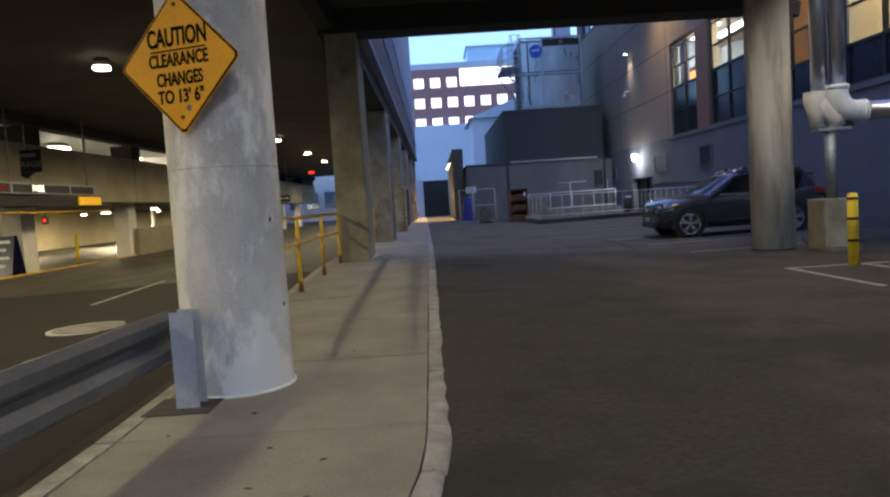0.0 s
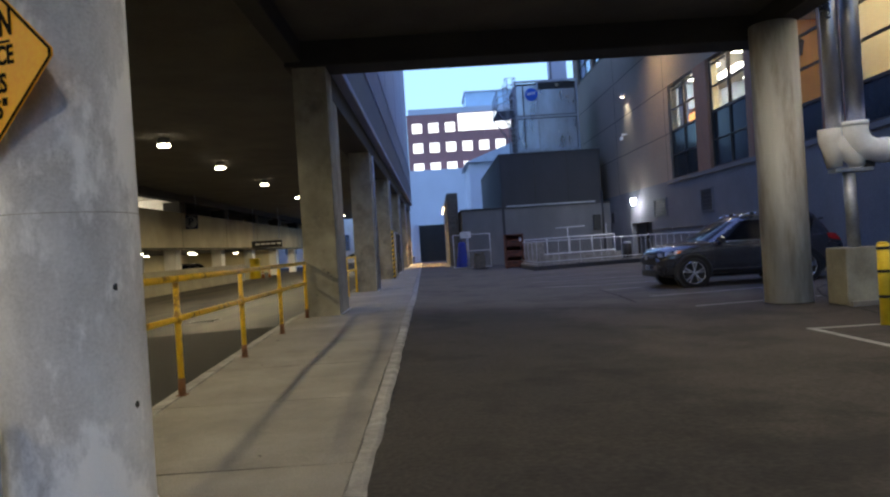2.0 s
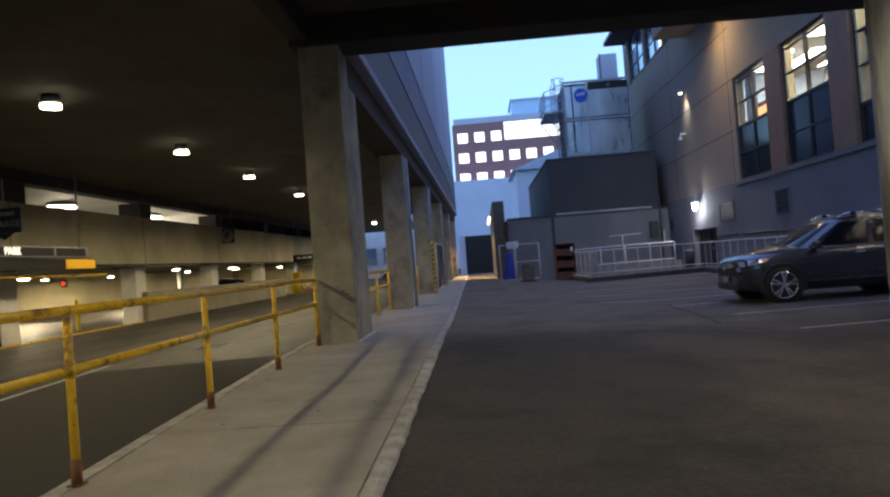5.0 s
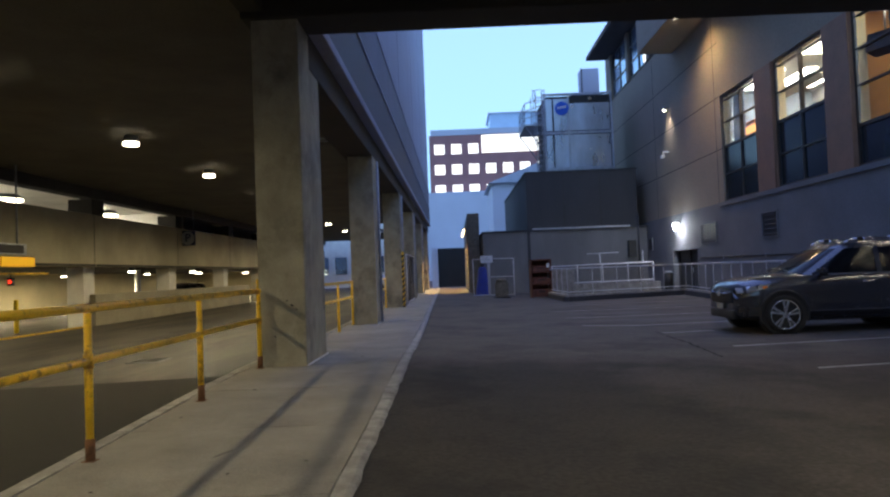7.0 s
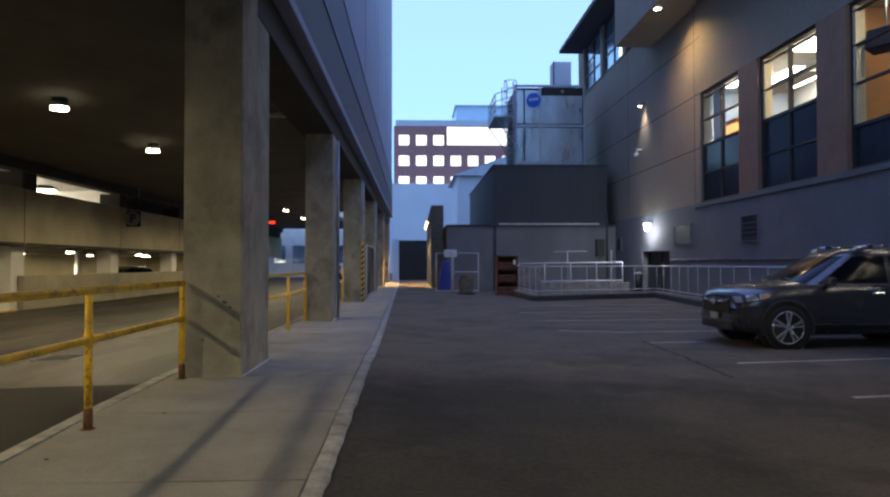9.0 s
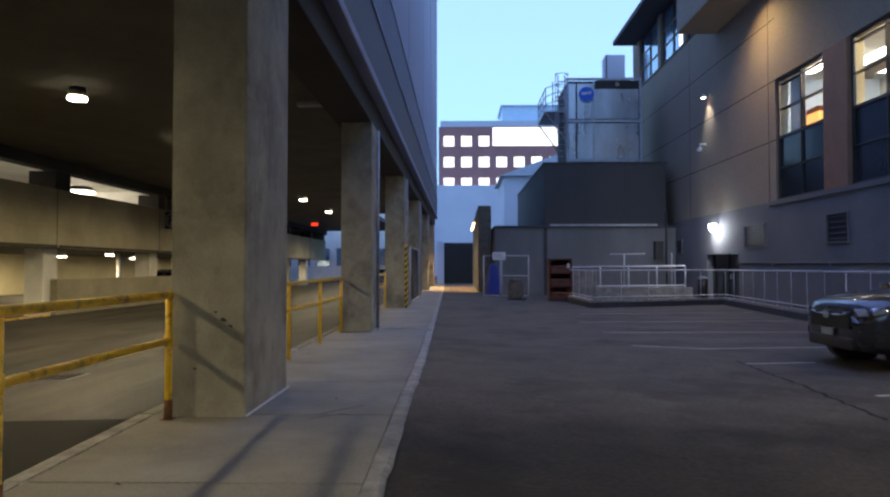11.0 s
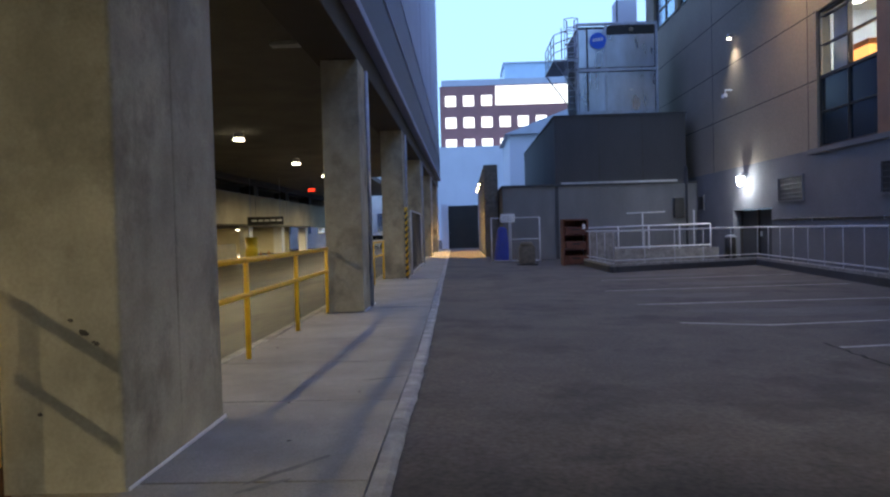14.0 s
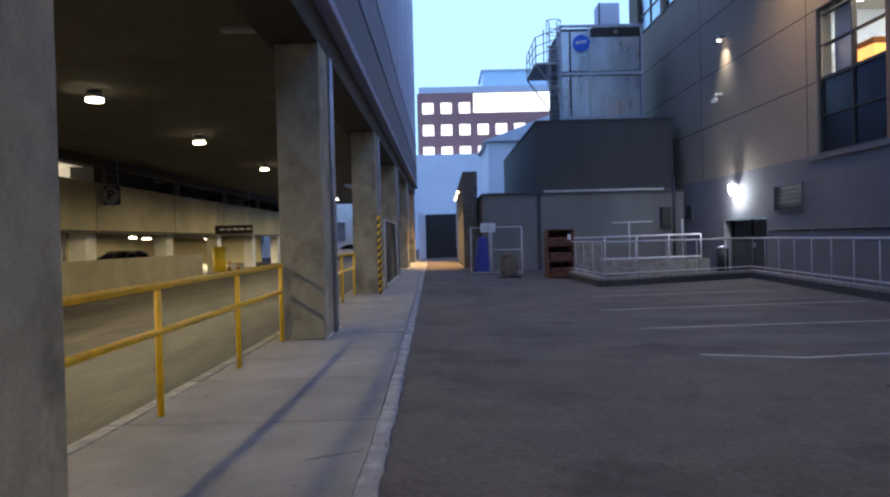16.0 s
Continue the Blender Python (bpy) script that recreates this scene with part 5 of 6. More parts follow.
rod(bm, (9.3, 50.45, 11.53), (9.3, 50.40, 11.53), 0.12, 0.12, 14)
part("motor_cap", bm, M_CHROME, tk)
bm = bmesh.new()
rod(bm, (7.6, 50.42, 11.0), (7.6, 50.40, 11.0), 0.42, 0.42, 28)
bdg = part("badge", bm, M_BADGE, tk, "round blue badge")
bm = bmesh.new()
for i in range(4):
    box(bm, 7.34 + i * 0.14, 7.43 + i * 0.14, 50.392, 50.398, 10.95 + 0.02 * i, 11.1 + 0.02 * i)
part("badge_mark", bm, M_WHITE, bdg)
boxpart("drain_plug", (9.2, 9.35, 50.45, 50.49, 8.45, 8.52), M_WHITE, tk)
ld = thing("access_ladder", (6.2, 50.4, 6.9), "caged steel ladder and side platform on the cooling tower", "ladder")
for x in (6.0, 6.38):
    rodpart("stile", (x, 50.2, 6.97), (x, 50.2, 12.0), 0.035, M_GALV, ld, n=8)
for i in range(15):
    rodpart("rung", (6.0, 50.2, 7.2 + i * 0.32), (6.38, 50.2, 7.2 + i * 0.32), 0.02, M_GALV, ld, n=6)
for x in (5.82, 6.5):
    rodpart("cage_bar", (x, 49.85, 8.8), (x, 49.85, 12.0), 0.022, M_GALV, ld, n=6)
for i in range(6):
    bm = bmesh.new()
    tube(bm, [(6.0, 50.2, 8.8 + i * 0.64), (5.82, 49.85, 8.8 + i * 0.64), (6.19, 49.68, 8.8 + i * 0.64), (6.5, 49.85, 8.8 + i * 0.64), (6.38, 50.2, 8.8 + i * 0.64)], 0.02, 6)
    part("cage_hoop", bm, M_GALV, ld)
boxpart("platform", (5.3, 6.5, 50.4, 54.0, 10.0, 10.1), M_GALV, ld)
bm = bmesh.new()
for z in (10.45, 10.9, 11.35):
    tube(bm, [(6.5, 50.42, z + 0.4), (5.35, 50.45, z), (5.35, 54.0, z)], 0.025, 6)
for y in (50.45, 51.6, 52.8, 54.0):
    rod(bm, (5.35, y, 10.05), (5.35, y, 11.35), 0.03, 0.03, 6)
rod(bm, (5.75, 50.42, 10.05), (5.75, 50.42, 11.7), 0.03, 0.03, 6)
part("platform_guard", bm, M_GALV, ld)
for y in (50.45, 53.9):
    rodpart("brace", (5.35, y, 10.0), (6.5, y, 8.4), 0.04, M_GALV, ld, n=6)

# alley wall, fence, bins and rack
structure("alley_wall", (1.62, 2.35, 51.0, 67.0, 0.0, 4.9), M_STONE, "tall brown stone alley wall with lamps", "wall", 0.04)
for ay in (53.0, 56.5, 60.0):
    al = thing("alley_lamp", (1.6, ay, 4.1), "lit bulkhead lamp on the alley wall", "lamp", "alley lamps")
    boxpart("bracket", (1.36, 1.615, ay - 0.06, ay + 0.06, 4.07, 4.13), M_BLACK, al)
    bm = bmesh.new()
    bmesh.ops.create_icosphere(bm, subdivisions=2, radius=0.065, matrix=Matrix.Translation((1.42, ay, 4.0)))
    part("globe", bm, G_SOD, al, "glowing globe")
wire_panel("wire_fence", (1.75, 45.6), (2.55, 45.6), 0.08, 2.0, "thin pale framed wire fence panel", "fence", 0.16, 0.007, 0.03)
wire_panel("wire_fence", (2.62, 45.55), (3.9, 45.5), 0.08, 2.0, "thin pale framed wire fence panel", "fence", 0.16, 0.007, 0.03, True)
fs = thing("notice_board", (2.45, 45.5, 1.8), "small white notice board on the fence", "sign")
boxpart("board", (2.16, 2.80, 45.50, 45.53, 1.80, 2.18), M_WHITE, fs, bevel=0.01)
for i in range(3):
    boxpart("unreadable_line", (2.24, 2.72 - 0.08 * i, 45.492, 45.499, 1.88 + i * 0.09, 1.91 + i * 0.09), M_GALV, fs)
bb = thing("blue_tarp_bin", (2.28, 46.6, 0.0), "tall bright blue covered bin beside the fence", "bin")
bm = bmesh.new()
lev = [(0.0, 0.40, 0.38), (0.35, 0.38, 0.36), (0.8, 0.30, 0.30), (1.2, 0.24, 0.26), (1.52, 0.20, 0.2), (1.6, 0.12, 0.14)]
prev = None
for z, hx, hy in lev:
    ring = [bm.verts.new((2.28 + hx * (1 + 0.07 * math.sin(5 * a + 9 * z)) * math.copysign(abs(math.cos(a)) ** 0.6, math.cos(a)), 46.6 + hy * math.copysign(abs(math.sin(a)) ** 0.6, math.sin(a)), z)) for a in [2 * math.pi * i / 20 for i in range(20)]]
    if prev:
        for i in range(20):
            f = bm.faces.new((prev[i], prev[(i + 1) % 20], ring[(i + 1) % 20], ring[i]))
            f.smooth = True
    prev = ring
bm.faces.new(prev)
part("cover", bm, M_BLUE, bb)
sb = thing("stone_litter_bin", (3.0, 42.1, 0.0), "square pebbled stone litter bin on a dark foot", "bin")
boxpart("foot", (2.60, 3.42, 41.75, 42.5, 0.0, 0.10), M_BLACK, sb)
bm = bmesh.new()
prism(bm, [(2.70, 41.82), (3.32, 41.82), (3.32, 42.4), (2.70, 42.4)], 0.10, 0.82)
bmesh.ops.bevel(bm, geom=bm.edges[:], offset=0.05, segments=2, affect="EDGES")
part("bin_body", bm, M_STONE, sb)
rodpart("rim", (3.01, 42.1, 0.82), (3.01, 42.1, 0.97), 0.27, M_STONE, sb, r1=0.20, n=16)
rk = thing("bread_crate_rack", (4.88, 41.8, 0.0), "tall red-brown rack of stacked crates and shelves", "rack")
for x in (4.38, 5.30):
    boxpart("side_panel", (x, x + 0.06, 41.4, 42.2, 0.0, 1.82), M_BROWN, rk, bevel=0.01)
boxpart("back_panel", (4.44, 5.30, 42.14, 42.2, 0.05, 1.82), M_BROWN, rk)
for z in (0.06, 0.62, 1.18, 1.76):
    boxpart("shelf", (4.44, 5.30, 41.4, 42.14, z, z + 0.06), M_BROWN, rk)
for z in (0.12, 0.68, 1.24):
    cr = boxpart("crate", (4.48, 5.26, 41.38, 42.0, z, z + 0.27), M_BROWN, rk, "shallow brown crate", 0.015)
    boxpart("handle_slot", (4.72, 5.02, 41.372, 41.382, z + 0.15, z + 0.20), M_BLACK, cr)
boxpart("label_card", (5.12, 5.24, 41.365, 41.379, 1.42, 1.62), M_WHITE, rk, "small pale card")
# alley end
structure("alley_end_gate", (-0.78, 1.75, 74.0, 74.3, 0.0, 3.6), M_BLACK, "dark closed gate at the alley's end", "gate")
structure("alley_end_post", (-1.35, -0.79, 73.5, 74.3, 0.0, 3.7), M_PALE, "pale wall end beside the gate", "wall")
pr = thing("pitched_roof_house", (7.0, 76.0, 0.0), "pale house with a shallow pitched metal roof", "house")
boxpart("wall", (4.6, 12.0, 75.0, 85.0, 0.0, 9.6), M_PALE, pr)
bm = bmesh.new()
a = [bm.verts.new(p) for p in ((4.2, 74.6, 9.6), (12.0, 74.6, 12.5), (12.0, 74.6, 9.6))]
b = [bm.verts.new((v.co.x, 85.4, v.co.z)) for v in a]
bm.faces.new(a)
bm.faces.new(b[::-1])
for i in range(3):
    bm.faces.new((a[i], a[(i + 1) % 3], b[(i + 1) % 3], b[i]))
part("roof", bm, M_PALEROOF, pr)

# ---- far brick office building ----
ob_ = thing("office_building", (10.0, 130.0, 0.0), "red brick office block with rows of lit square windows", "building")
FY = 130.0
boxpart("wall", (-2.9, 45.0, FY, FY + 20.0, 14.9, 24.9), M_BRICK, ob_)
boxpart("base_wall", (-40.0, 10.5, FY - 2.0, FY + 20.0, 0.0, 14.9), M_PALE, ob_, "pale lower wall")
boxpart("base_wall", (10.5, 45.0, FY + 0.01, FY + 20.0, 0.0, 14.9), M_BRICK, ob_)
boxpart("parapet", (-2.6, 45.0, FY - 0.1, FY + 20.0, 24.9, 25.9), M_PALE, ob_, "pale roof parapet")
for row, wz in enumerate((21.65, 18.15, 14.95)):
    for col in range(0, 14):
        wx = -2.03 + col * 2.93
        if row == 0 and wx > 5.5:
            continue
        if row == 2 and wx > 9.5:
            continue
        w = boxpart("window", (wx, wx + 1.72, FY - 0.06, FY - 0.01, wz, wz + (1.68 if row < 2 else 1.35)), G_WIN, ob_)
bw = boxpart("window_band", (6.15, 40.0, FY - 0.06, FY - 0.01, 21.7, 24.75), G_WIN, ob_, "long lit window band")
boxpart("glass_penthouse", (7.96, 22.0, FY + 4.0, FY + 14.0, 25.9, 29.2), M_PALEBLUE, ob_, "glazed rooftop penthouse")
boxpart("penthouse_roof", (7.7, 22.3, FY + 3.7, FY + 14.3, 29.2, 29.4), M_PALEROOF, ob_)

# beyond the garage's open end
wb = thing("white_building", (-8.0, 92.0, 0.0), "low white building beyond the garage's open end", "building")
boxpart("wall", (-40.0, -3.5, 92.0, 100.0, 0.0, 8.5), M_WHITEP, wb)
for i in range(9):
    boxpart("window", (-24.4 + i * 2.2, -23.0 + i * 2.2, 91.93, 91.99, 1.6, 3.6), M_DARKGLASS, wb)
structure("wall_far_west", (-60.0, -34.5, 88.0, 88.5, -0.3, 12.0), M_PALE, "pale wall of a far building", "wall")

# ---- pavement: slabs and kerb stones ----
pv = thing("pavement", (-1.0, 10.0, 0.0), "raised concrete pavement of cast slabs with kerb stones", "pavement", kind="structure")
boxpart("bed", (-1.78, -0.62, -14.0, 66.0, -0.1, 0.085), M_JOINT, pv)
rk_ = random.Random(3)


def inner_x(y):
    """The pavement's edge towards the garage."""
    k = max(0.0, min(1.0, (y - 5.5) / 10.5))
    return -1.80 - 0.34 * k * k * (3 - 2 * k)


def kerb_x(y):
    return 0.20 - 0.006 * (y - 7.0) - 0.008 * max(0.0, y - 20.0) - 0.09 * max(0.0, min(6.0 - y, 2.0)) ** 2


y = -14.0
while y < 66.0:
    ln = 1.83
    bm = bmesh.new()
    ya, yb = y + 0.005, y + ln - 0.005
    prism(bm, [(inner_x(ya) + 0.15, ya)] + [(kerb_x(ya + (yb - ya) * q / 5) - 0.134, ya + (yb - ya) * q / 5) for q in range(6)] + [(inner_x(yb) + 0.15, yb)], -0.05, 0.15)
    up = rk_.uniform(-0.002, 0.002)
    for v in bm.verts:
        if v.co.z > 0:
            v.co.z += hump(v.co.y) + up
    bmesh.ops.bevel(bm, geom=[e for e in bm.edges if min(v.co.z for v in e.verts) > 0.1], offset=0.006, segments=2, affect="EDGES")
    part("slab", bm, M_WALK, pv)
    bm = bmesh.new()
    prism(bm, [(inner_x(ya), ya), (inner_x(ya) + 0.142, ya), (inner_x(yb) + 0.142, yb), (inner_x(yb), yb)], -0.05, 0.152)
    for v in bm.verts:
        if v.co.z > 0:
            v.co.z += hump(v.co.y)
    bmesh.ops.bevel(bm, geom=[e for e in bm.edges if min(v.co.z for v in e.verts) > 0.05], offset=0.012, segments=2, affect="EDGES")
    part("kerb_stone", bm, M_KERB, pv)
    y += ln
y = -14.0
while y < 66.0:
    ln = rk_.uniform(1.5, 2.3)
    bm = bmesh.new()
    n = 9
    prev = None
    for i in range(n + 1):
        yy = y + 0.006 + (ln - 0.012) * i / n
        w0 = kerb_x(yy) + rk_.uniform(-0.014, 0.010)
        wi = kerb_x(yy) - 0.128 + rk_.uniform(-0.004, 0.006)
        t0 = 0.146 + hump(yy) + rk_.uniform(-0.006, 0.004)
        ring = [bm.verts.new(p) for p in ((wi, yy, -0.05), (wi, yy, t0), (w0 - 0.04, yy, t0), (w0 - 0.012, yy, t0 - 0.014), (w0, yy, t0 - 0.045), (w0 + 0.012, yy, -0.05))]
        if prev:
            for j in range(6):
                bm.faces.new((prev[j], prev[(j + 1) % 6], ring[(j + 1) % 6], ring[j]))
        else:
            bm.faces.new(ring)
        prev = ring
    bm.faces.new(prev[::-1])
    part("kerb_stone", bm, M_KERB, pv)
    y += ln
# small litter on the pavement
bm = bmesh.new()
for i in range(26):
    lx, ly = rk_.uniform(-1.75, -0.1), rk_.choice((rk_.uniform(5.0, 8.5), rk_.uniform(10.0, 30.0)))
    a, s = rk_.uniform(0, 3.1), rk_.uniform(0.008, 0.022)
    ring = [bm.verts.new((lx + s * k * math.cos(a + w), ly + s * 0.6 * math.sin(a + w), 0.153 + hump(ly) + rk_.uniform(0, 0.006))) for w, k in ((0, 1.6), (1.3, 0.9), (2.5, 1.0), (3.4, 1.5), (4.9, 0.8))]
    top = bm.verts.new((lx, ly, 0.164 + hump(ly)))
    for j in range(5):
        bm.faces.new((ring[j], ring[(j + 1) % 5], top))
tagged(part("leaf_litter", bm, M_JOINT), "small dark leaf crumbs scattered on the pavement", "litter", kind="stuff")

# oily smears on the pavement
for sx, sy, sa, sl in ((-0.45, 17.3, 0.9, 0.30), (-0.52, 17.05, 0.7, 0.16), (-0.22, 19.8, 0.5, 0.22), (-0.9, 12.6, 1.2, 0.12), (-0.6, 23.6, 0.3, 0.2)):
    bm = bmesh.new()
    ring = []
    for i in range(24):
        a = 2 * math.pi * i / 24
        u, v = sl * math.cos(a), 0.028 * math.sin(a) * rk_.uniform(0.5, 1.2)
        x, y = sx + u * math.cos(sa) - v * math.sin(sa), sy + u * math.sin(sa) + v * math.cos(sa)
        ring.append(bm.verts.new((x, y, 0.1545 + hump(y))))
    bm.faces.new(ring)
    tagged(part("pavement_stain", bm, M_STAIN), "dark oily smear on the pavement", "stain", kind="structure")

# ---- parked car ----


def sport_utility_car(cx, cy, s, label, paint):
    """Nose towards -x; cx, cy: the middle of the nose on the ground; s: scale."""
    sx, wr = s, 0.352 * s
    car = thing("parked_car", (cx, cy, 0.0), label, "car")
    st = [  # along, bottom, shoulder, middle top, half width
        (0.00, 0.42, 0.70, 0.82, 0.56), (0.03, 0.33, 0.79, 0.91, 0.72), (0.12, 0.27, 0.86, 0.97, 0.84),
        (0.35, 0.23, 0.93, 1.03, 0.905), (0.75, 0.21, 0.98, 1.07, 0.925), (1.20, 0.21, 1.02, 1.11, 0.93),
        (1.60, 0.21, 1.03, 1.08, 0.93), (2.60, 0.21, 1.05, 1.08, 0.93), (3.60, 0.21, 1.08, 1.10, 0.925),
        (4.10, 0.25, 1.11, 1.14, 0.91), (4.40, 0.32, 1.08, 1.12, 0.88), (4.55, 0.38, 0.92, 1.00, 0.82), (4.60, 0.46, 0.80, 0.86, 0.74)]

    def at(t):
        for a, b in zip(st, st[1:]):
            if a[0] <= t <= b[0]:
                k = (t - a[0]) / (b[0] - a[0])
                return [x + (y - x) * k for x, y in zip(a, b)]
        return list(st[-1] if t > 4 else st[0])

    def half_section(t):
        _, b, m, h, w = at(t)
        return [(0.78 * w, b), (0.95 * w, b + 0.05), (w, b + 0.20), (0.985 * w, b + 0.34), (w, (b + m) / 2 + 0.10), (0.992 * w, m - 0.14), (0.965 * w, m - 0.04), (0.90 * w, m + 0.01), (0.70 * w, h - 0.025), (0.35 * w, h - 0.004), (0.0, h)]

    def along(t):
        """Shortens the nose ahead of the front wheels."""
        return cx + sx * (t - 0.13 * max(0.0, min(1.0, (t - 0.25) / 0.5)))

    def place(t, y, z):
        return Vector((along(t), cy - y * s, z * s))

    def flank(t, z):
        """Half width of the body at a height."""
        q = half_section(t)
        for (ya, za), (yb, zb) in zip(q, q[1:]):
            if za <= z <= zb:
                return ya + (yb - ya) * (z - za) / max(1e-6, zb - za)
        return q[2][0]

    bm = bmesh.new()
    rings = []
    stations = sorted({a[0] for a in st} | {0.06, 0.08, 0.2, 0.5, 0.95, 2.1, 3.1, 3.85, 4.25, 4.48})
    for t in stations:
        half = half_section(t)
        rings.append([bm.verts.new(place(t, y, z)) for y, z in half + [(-y, z) for y, z in half[-2::-1]]])
    for ra, rb in zip(rings, rings[1:]):
        for i in range(len(ra)):
            bm.faces.new((ra[i], ra[(i + 1) % len(ra)], rb[(i + 1) % len(rb)], rb[i])).smooth = True
    bm.faces.new(rings[0][::-1])
    bm.faces.new(rings[-1])
    part("body", bm, paint, car)

    # the glasshouse: rounded rings from the belt to the roof
    def cabin(k):
        """Front, back, half width and height of the cabin at a level between belt and roof."""
        return 1.16 + 0.92 * k ** 1.1, 4.46 - 0.36 * k ** 1.3, 0.885 - 0.225 * k - 0.02 * k * k, 1.03 + 0.56 * k

    def cabin_ring(k, shrink=0.0, lift=0.0, n=44):
        f, b, w, z = cabin(k)
        c, a = (f + b) / 2, (b - f) / 2 - shrink * 1.5
        w -= shrink
        out = []
        for i in range(n):
            u = 2 * math.pi * i / n
            cu, su = math.cos(u), math.sin(u)
            out.append(place(c + a * math.copysign(abs(cu) ** 0.42, cu), w * math.copysign(abs(su) ** 0.42, su), z + lift))
        return out

    def skin(loops, closed=True):
        b = bmesh.new()
        rr = [[b.verts.new(p) for p in q] for q in loops]
        for ra, rb in zip(rr, rr[1:]):
            for i in range(len(ra) if closed else len(ra) - 1):
                j = (i + 1) % len(ra)
                b.faces.new((ra[i], ra[j], rb[j], rb[i])).smooth = True
        return b, rr

    bm, rr = skin([cabin_ring(k / 6) for k in range(7)])
    part("glasshouse", bm, M_CARGLASS, car, "dark tinted wraparound glass")
    bm, rr = skin([cabin_ring(0.86, -0.006), cabin_ring(0.94, -0.008), cabin_ring(1.0, 0.0), cabin_ring(1.0, 0.05, 0.035), cabin_ring(1.0, 0.16, 0.06), cabin_ring(1.0, 0.36, 0.075)])
    bm.faces.new(rr[-1])
    part("roof", bm, paint, car)

    def glass_y(t, k):
        f, b, w, z = cabin(k)
        q = min(1.0, abs(t - (f + b) / 2) / ((b - f) / 2))
        return w * (1 - q ** (2 / 0.42)) ** 0.21

    def pillar(name, lower, upper, sgn, material, k0=0.0, k1=0.9):
        """A strip up the cabin's side between two spans along the car."""
        rows = []
        for i in range(7):
            k = k0 + (k1 - k0) * i / 6
            u = i / 6
            ta, tb = lower[0] + (upper[0] - lower[0]) * u, lower[1] + (upper[1] - lower[1]) * u
            z = cabin(k)[3]
            rows.append([place(ta + (tb - ta) * j / 4, sgn * (glass_y(ta + (tb - ta) * j / 4, k) + 0.008), z) for j in range(5)])
        b, _ = skin(rows, False)
        part(name, b, material, car)

    def patch(name, spans, sgn, material, label="", off=0.008):
        """A strip on the flank: rows of along, low and high."""
        b = bmesh.new()
        prev = None
        for t, lo_, hi_ in spans:
            row = [b.verts.new(place(t - 0.01 * (t < 0.1), sgn * (flank(t, z) + off), z)) for z in (lo_, (lo_ + hi_) / 2, hi_)]
            if prev:
                for i in range(2):
                    b.faces.new((prev[i], prev[i + 1], row[i + 1], row[i])).smooth = True
            prev = row
        return part(name, b, material, car, label)

    for sgn in (1, -1):
        pillar("front_pillar", (1.30, 1.44), (2.09, 2.22), sgn, paint)
        pillar("middle_pillar", (2.62, 2.72), (2.68, 2.76), sgn, M_PLASTIC)
        pillar("rear_door_pillar", (3.52, 3.60), (3.46, 3.54), sgn, M_PLASTIC)
        pillar("rear_pillar", (3.72, 4.44), (4.00, 4.12), sgn, paint)
        b, _ = skin([[place(t, sgn * (glass_y(t, 0.03) + 0.012), 1.03 + 0.56 * 0.03 + dz) for t in (1.46, 1.8, 2.2, 2.7, 3.2, 3.6, 3.8)] for dz in (-0.012, 0.014)], False)
        part("window_strip", b, M_CHROME, car, "bright belt line strip")
        patch("headlight", [(t, 0.745 + 0.17 * t, 0.845 + 0.115 * t) for t in (0.03, 0.08, 0.16, 0.28, 0.42, 0.52)] + [(0.62, 0.865, 0.90)], sgn, M_HEAD, "clear wedge headlight")
        patch("indicator", [(0.46, 0.82, 0.865), (0.52, 0.835, 0.878), (0.58, 0.85, 0.885)], sgn, M_AMBER, "small amber reflector", 0.014)
        patch("bumper_cladding", [(t, 0.34, 0.50) for t in (0.04, 0.1, 0.2, 0.3, 0.36)], sgn, M_PLASTIC)
        patch("tail_light", [(4.16, 1.0, 1.10), (4.28, 0.95, 1.10), (4.40, 0.93, 1.08), (4.50, 0.9, 0.97)], sgn, M_TAIL, "red tail light", 0.016)
        pillar("tail_light_upper", (4.30, 4.45), (4.20, 4.30), sgn, M_TAIL, 0.0, 0.55)
        mi = bmesh.new()
        box(mi, along(1.48), along(1.64), cy - sgn * 1.02 * s - 0.10, cy - sgn * 1.02 * s + 0.10, 1.03 * s, 1.17 * s, bevel=0.045)
        mir = part("door_mirror", mi, paint, car)
        arm = bmesh.new()
        box(arm, along(1.54), along(1.62), min(cy - sgn * 0.84 * s, cy - sgn * 0.95 * s), max(cy - sgn * 0.84 * s, cy - sgn * 0.95 * s), 1.03 * s, 1.08 * s, bevel=0.01)
        part("mirror_arm", arm, M_PLASTIC, mir)
        for t1 in (2.62, 3.56):
            hb = bmesh.new()
            y0 = sgn * flank(t1 - 0.2, 0.90)
            tube(hb, [place(t1 - 0.28, y0, 0.90), place(t1 - 0.25, y0 + sgn * 0.035, 0.905), place(t1 - 0.11, y0 + sgn * 0.035, 0.91), place(t1 - 0.08, y0, 0.91)], 0.012 * s, 6)
            part("door_handle", hb, M_CHROME, car)
        for t1 in (1.40, 2.64, 3.58):
            patch("door_gap", [(t1, 0.36, 1.02), (t1 + 0.008, 0.36, 1.02)], sgn, M_BLACK, "", 0.003)
        patch("sill_cladding", [(t, 0.24, 0.40) for t in (1.2, 1.8, 2.4, 3.0)], sgn, M_PLASTIC, "", 0.012)
        patch("sill_strip", [(t, 0.398, 0.412) for t in (1.3, 2.0, 2.9)], sgn, M_CHROME, "", 0.016)
        rb_ = bmesh.new()
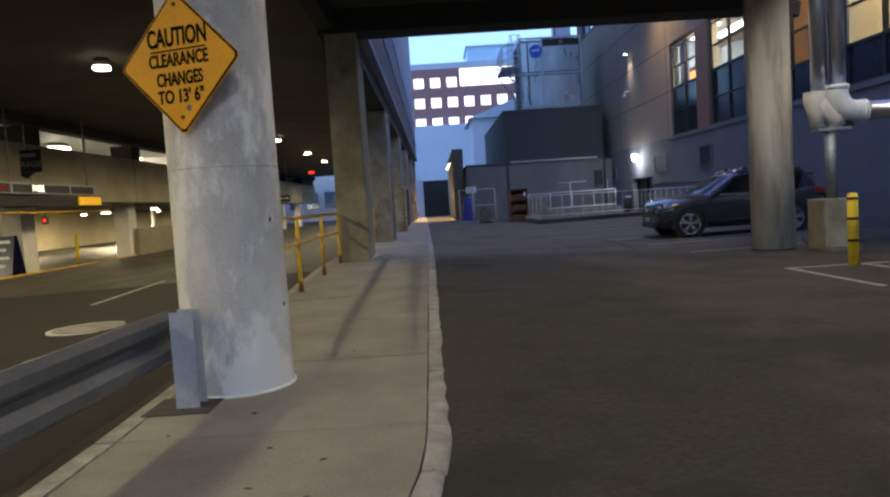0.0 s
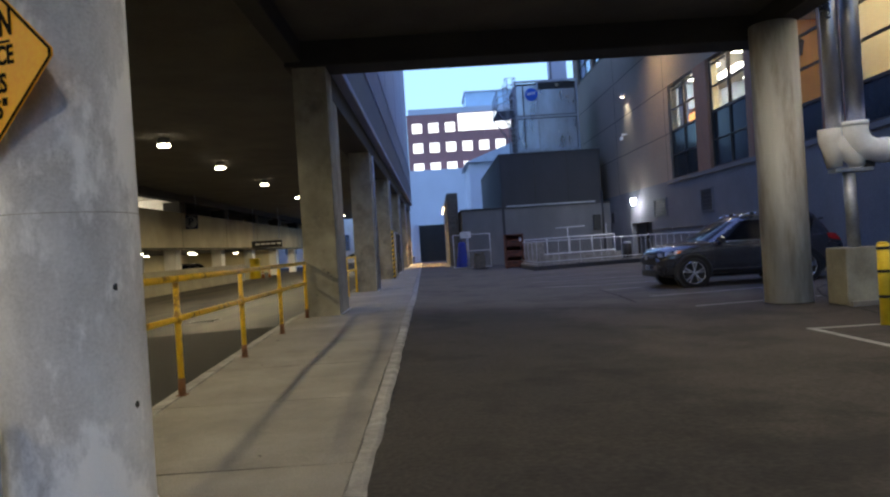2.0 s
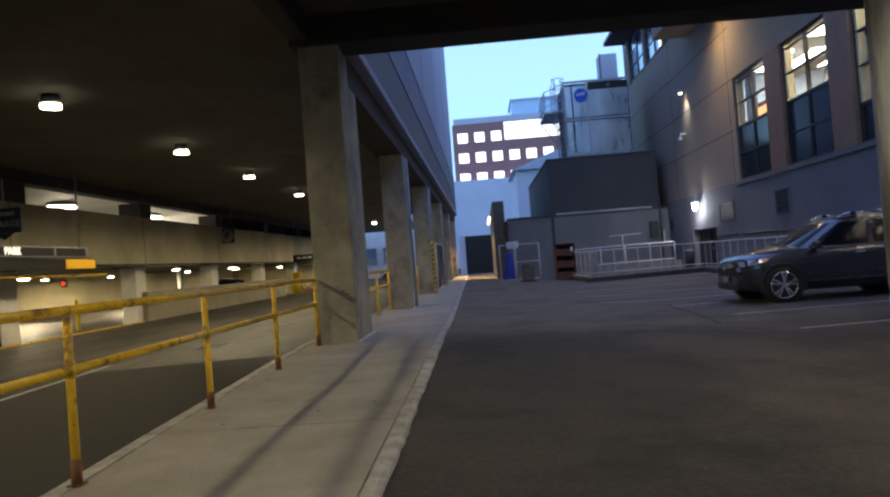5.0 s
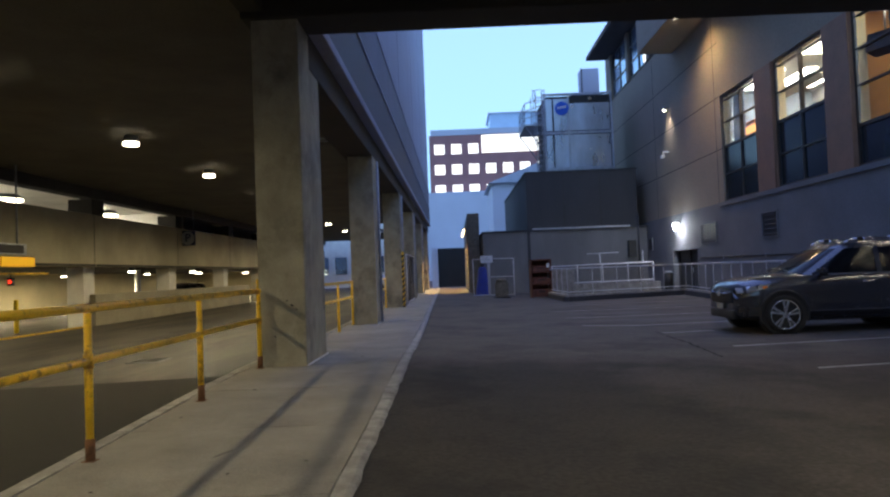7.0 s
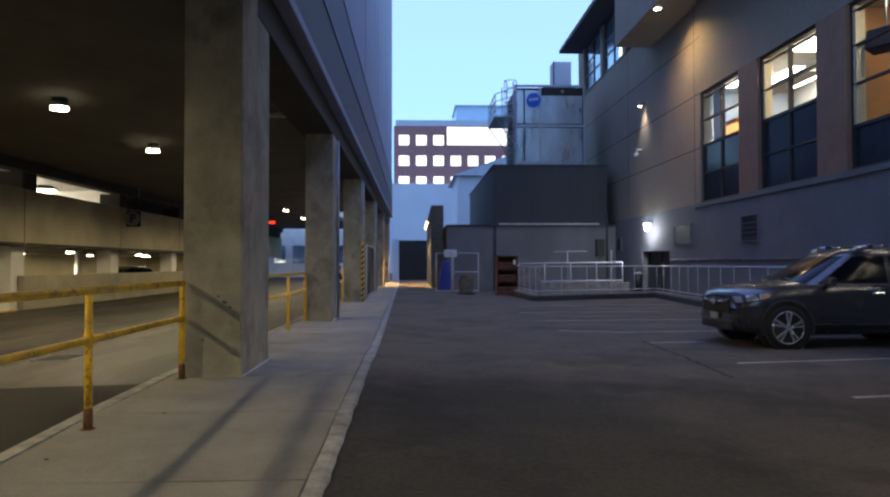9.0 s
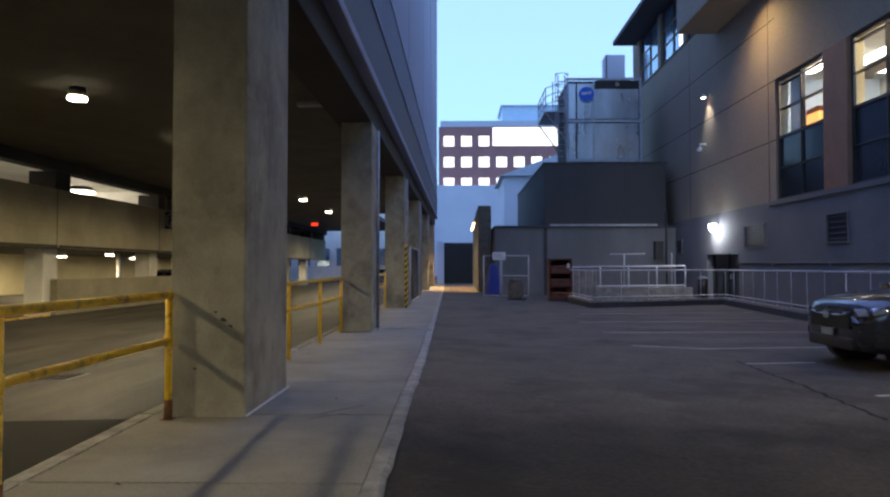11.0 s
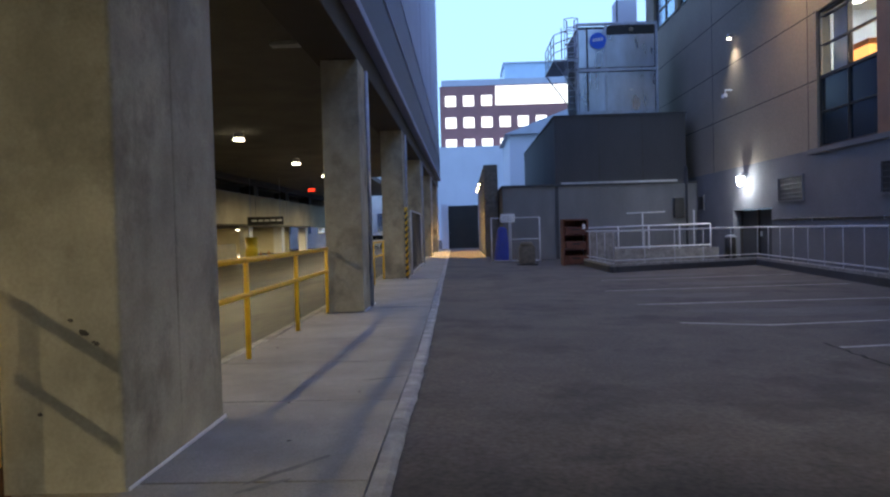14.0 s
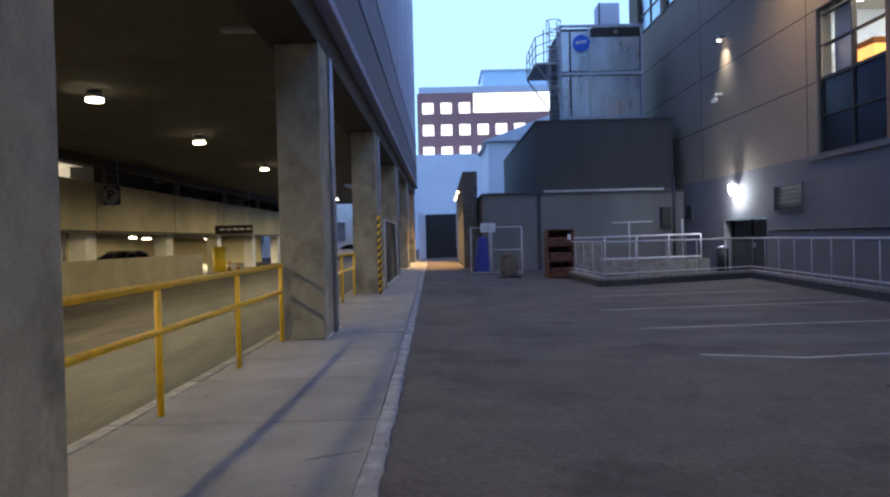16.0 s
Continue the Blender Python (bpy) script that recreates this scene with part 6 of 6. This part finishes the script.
        tube(rb_, [place(2.18, sgn * 0.60, 1.60), place(2.34, sgn * 0.605, 1.675), place(3.0, sgn * 0.60, 1.695), place(3.75, sgn * 0.59, 1.68), place(3.95, sgn * 0.585, 1.61)], 0.019 * s, 8)
        rail = part("roof_rail", rb_, M_CHROME, car)
        for t1 in (2.5, 3.55):
            ft = bmesh.new()
            box(ft, along(t1) - 0.06, along(t1) + 0.06, cy - sgn * 0.60 * s - 0.025, cy - sgn * 0.60 * s + 0.025, 1.64 * s, 1.715 * s, bevel=0.012)
            part("rail_foot", ft, M_BLACK, rail)
        for t in (0.90, 3.56):
            wx, wc_ = along(t), wr
            arch = bmesh.new()
            k = 22
            turn = [math.pi * (-0.10 + 1.20 * i / k) for i in range(k + 1)]
            loops = []
            for r, y in ((0.455, 0.915), (0.455, 0.945), (0.40, 0.948), (0.375, 0.90)):
                loops.append([Vector((wx + r * s * math.cos(a), cy - sgn * y * s, wc_ + r * s * math.sin(a))) for a in turn])
            arch.free()
            arch, _ = skin(loops, False)
            part("arch_cladding", arch, M_PLASTIC, car)
            well = bmesh.new()
            rod(well, (wx, cy - sgn * 0.66 * s, wc_), (wx, cy - sgn * 0.938 * s, wc_), 0.40 * s, 0.40 * s, 30)
            part("wheel_well", well, M_BLACK, car)
            n = 36
            tl_ = [[Vector((wx + r * s * math.cos(2 * math.pi * i / n), cy - sgn * y * s, wc_ + r * s * math.sin(2 * math.pi * i / n))) for i in range(n)] for r, y in ((0.335, 0.72), (0.355, 0.75), (0.355, 0.90), (0.345, 0.94), (0.30, 0.958), (0.25, 0.955))]
            ty, rr = skin(tl_)
            ty.faces.new(rr[-1])
            tyre = part("wheel", ty, M_RUBBER, car, "black rubber tyre")
            yo = cy - sgn * 0.962 * s
            ri, _ = skin([[Vector((wx + r * s * math.cos(2 * math.pi * i / n), yo + sgn * d * s, wc_ + r * s * math.sin(2 * math.pi * i / n))) for i in range(n)] for r, d in ((0.262, 0.012), (0.268, -0.004), (0.252, -0.004), (0.236, 0.03))])
            for q in range(5):
                a = 2 * math.pi * q / 5 + 0.25
                for da in (-0.17, 0.17):
                    b0 = [(0.05, a + da * 1.0 - 0.30), (0.05, a + da * 1.0 + 0.30), (0.255, a + da + 0.085), (0.255, a + da - 0.085)]
                    fr = [ri.verts.new((wx + r * s * math.cos(g), yo - sgn * (0.010 if r < 0.1 else 0.002) * s, wc_ + r * s * math.sin(g))) for r, g in b0]
                    bk = [ri.verts.new((v.co.x, yo + sgn * 0.022 * s, v.co.z)) for v in fr]
                    ri.faces.new(fr)
                    for i in range(4):
                        ri.faces.new((fr[i], fr[(i + 1) % 4], bk[(i + 1) % 4], bk[i]))
            rod(ri, (wx, yo + sgn * 0.02 * s, wc_), (wx, yo - sgn * 0.016 * s, wc_), 0.062 * s, 0.052 * s, 16)
            part("rim", ri, M_ALLOY, tyre, "split five-spoke alloy rim")
    gr_ = bmesh.new()
    box(gr_, cx - 0.02 * s, cx + 0.06, cy - 0.53 * s, cy + 0.53 * s, 0.56 * s, 0.80 * s, bevel=0.03)
    grille = part("grille", gr_, M_PLASTIC, car)
    for z in (0.60, 0.65):
        boxpart("grille_slat", (cx - 0.026 * s, cx - 0.018 * s, cy - 0.46 * s, cy + 0.46 * s, z * s, (z + 0.012) * s), M_BLACK, grille)
    cg = bmesh.new()
    tube(cg, [place(-0.02, 0.50, 0.785), place(-0.03, 0.34, 0.75), place(-0.035, 0.0, 0.74), place(-0.03, -0.34, 0.75), place(-0.02, -0.50, 0.785)], 0.015 * s, 8)
    part("grille_bar", cg, M_CHROME, car, "bright winged grille bar")
    boxpart("badge", (cx - 0.065 * s, cx - 0.04 * s, cy - 0.075 * s, cy + 0.075 * s, 0.69 * s, 0.79 * s), M_CHROME, car, "small bright badge", 0.008)
    lo = bmesh.new()
    box(lo, cx - 0.03 * s, cx + 0.30 * sx, cy - 0.60 * s, cy + 0.60 * s, 0.27 * s, 0.44 * s, bevel=0.05)
    part("lower_bumper", lo, M_PLASTIC, car)
    boxpart("number_plate", (cx - 0.05 * s, cx - 0.03 * s, cy - 0.15 * s, cy + 0.15 * s, 0.45 * s, 0.55 * s), M_GALV, car, "pale blank number plate", 0.005)
    for y in (-0.55, 0.55):
        wp_ = bmesh.new()
        rod(wp_, place(1.16, y, 1.125), place(1.30, y - 0.45, 1.145), 0.012 * s, 0.008 * s, 6)
        part("wiper", wp_, M_BLACK, car)
    return car


sport_utility_car(6.10, 21.85, 1.03, "dark grey sport utility car parked nose out in the lot", M_CAR)
sport_utility_car(-20.3, 56.0, 0.95, "black car parked in the lower garage bay", M_CARBLACK).location.z = -0.295
sport_utility_car(-10.6, 84.5, 0.95, "white car parked beyond the garage's open end", M_CARWHITE).location.z = -0.2
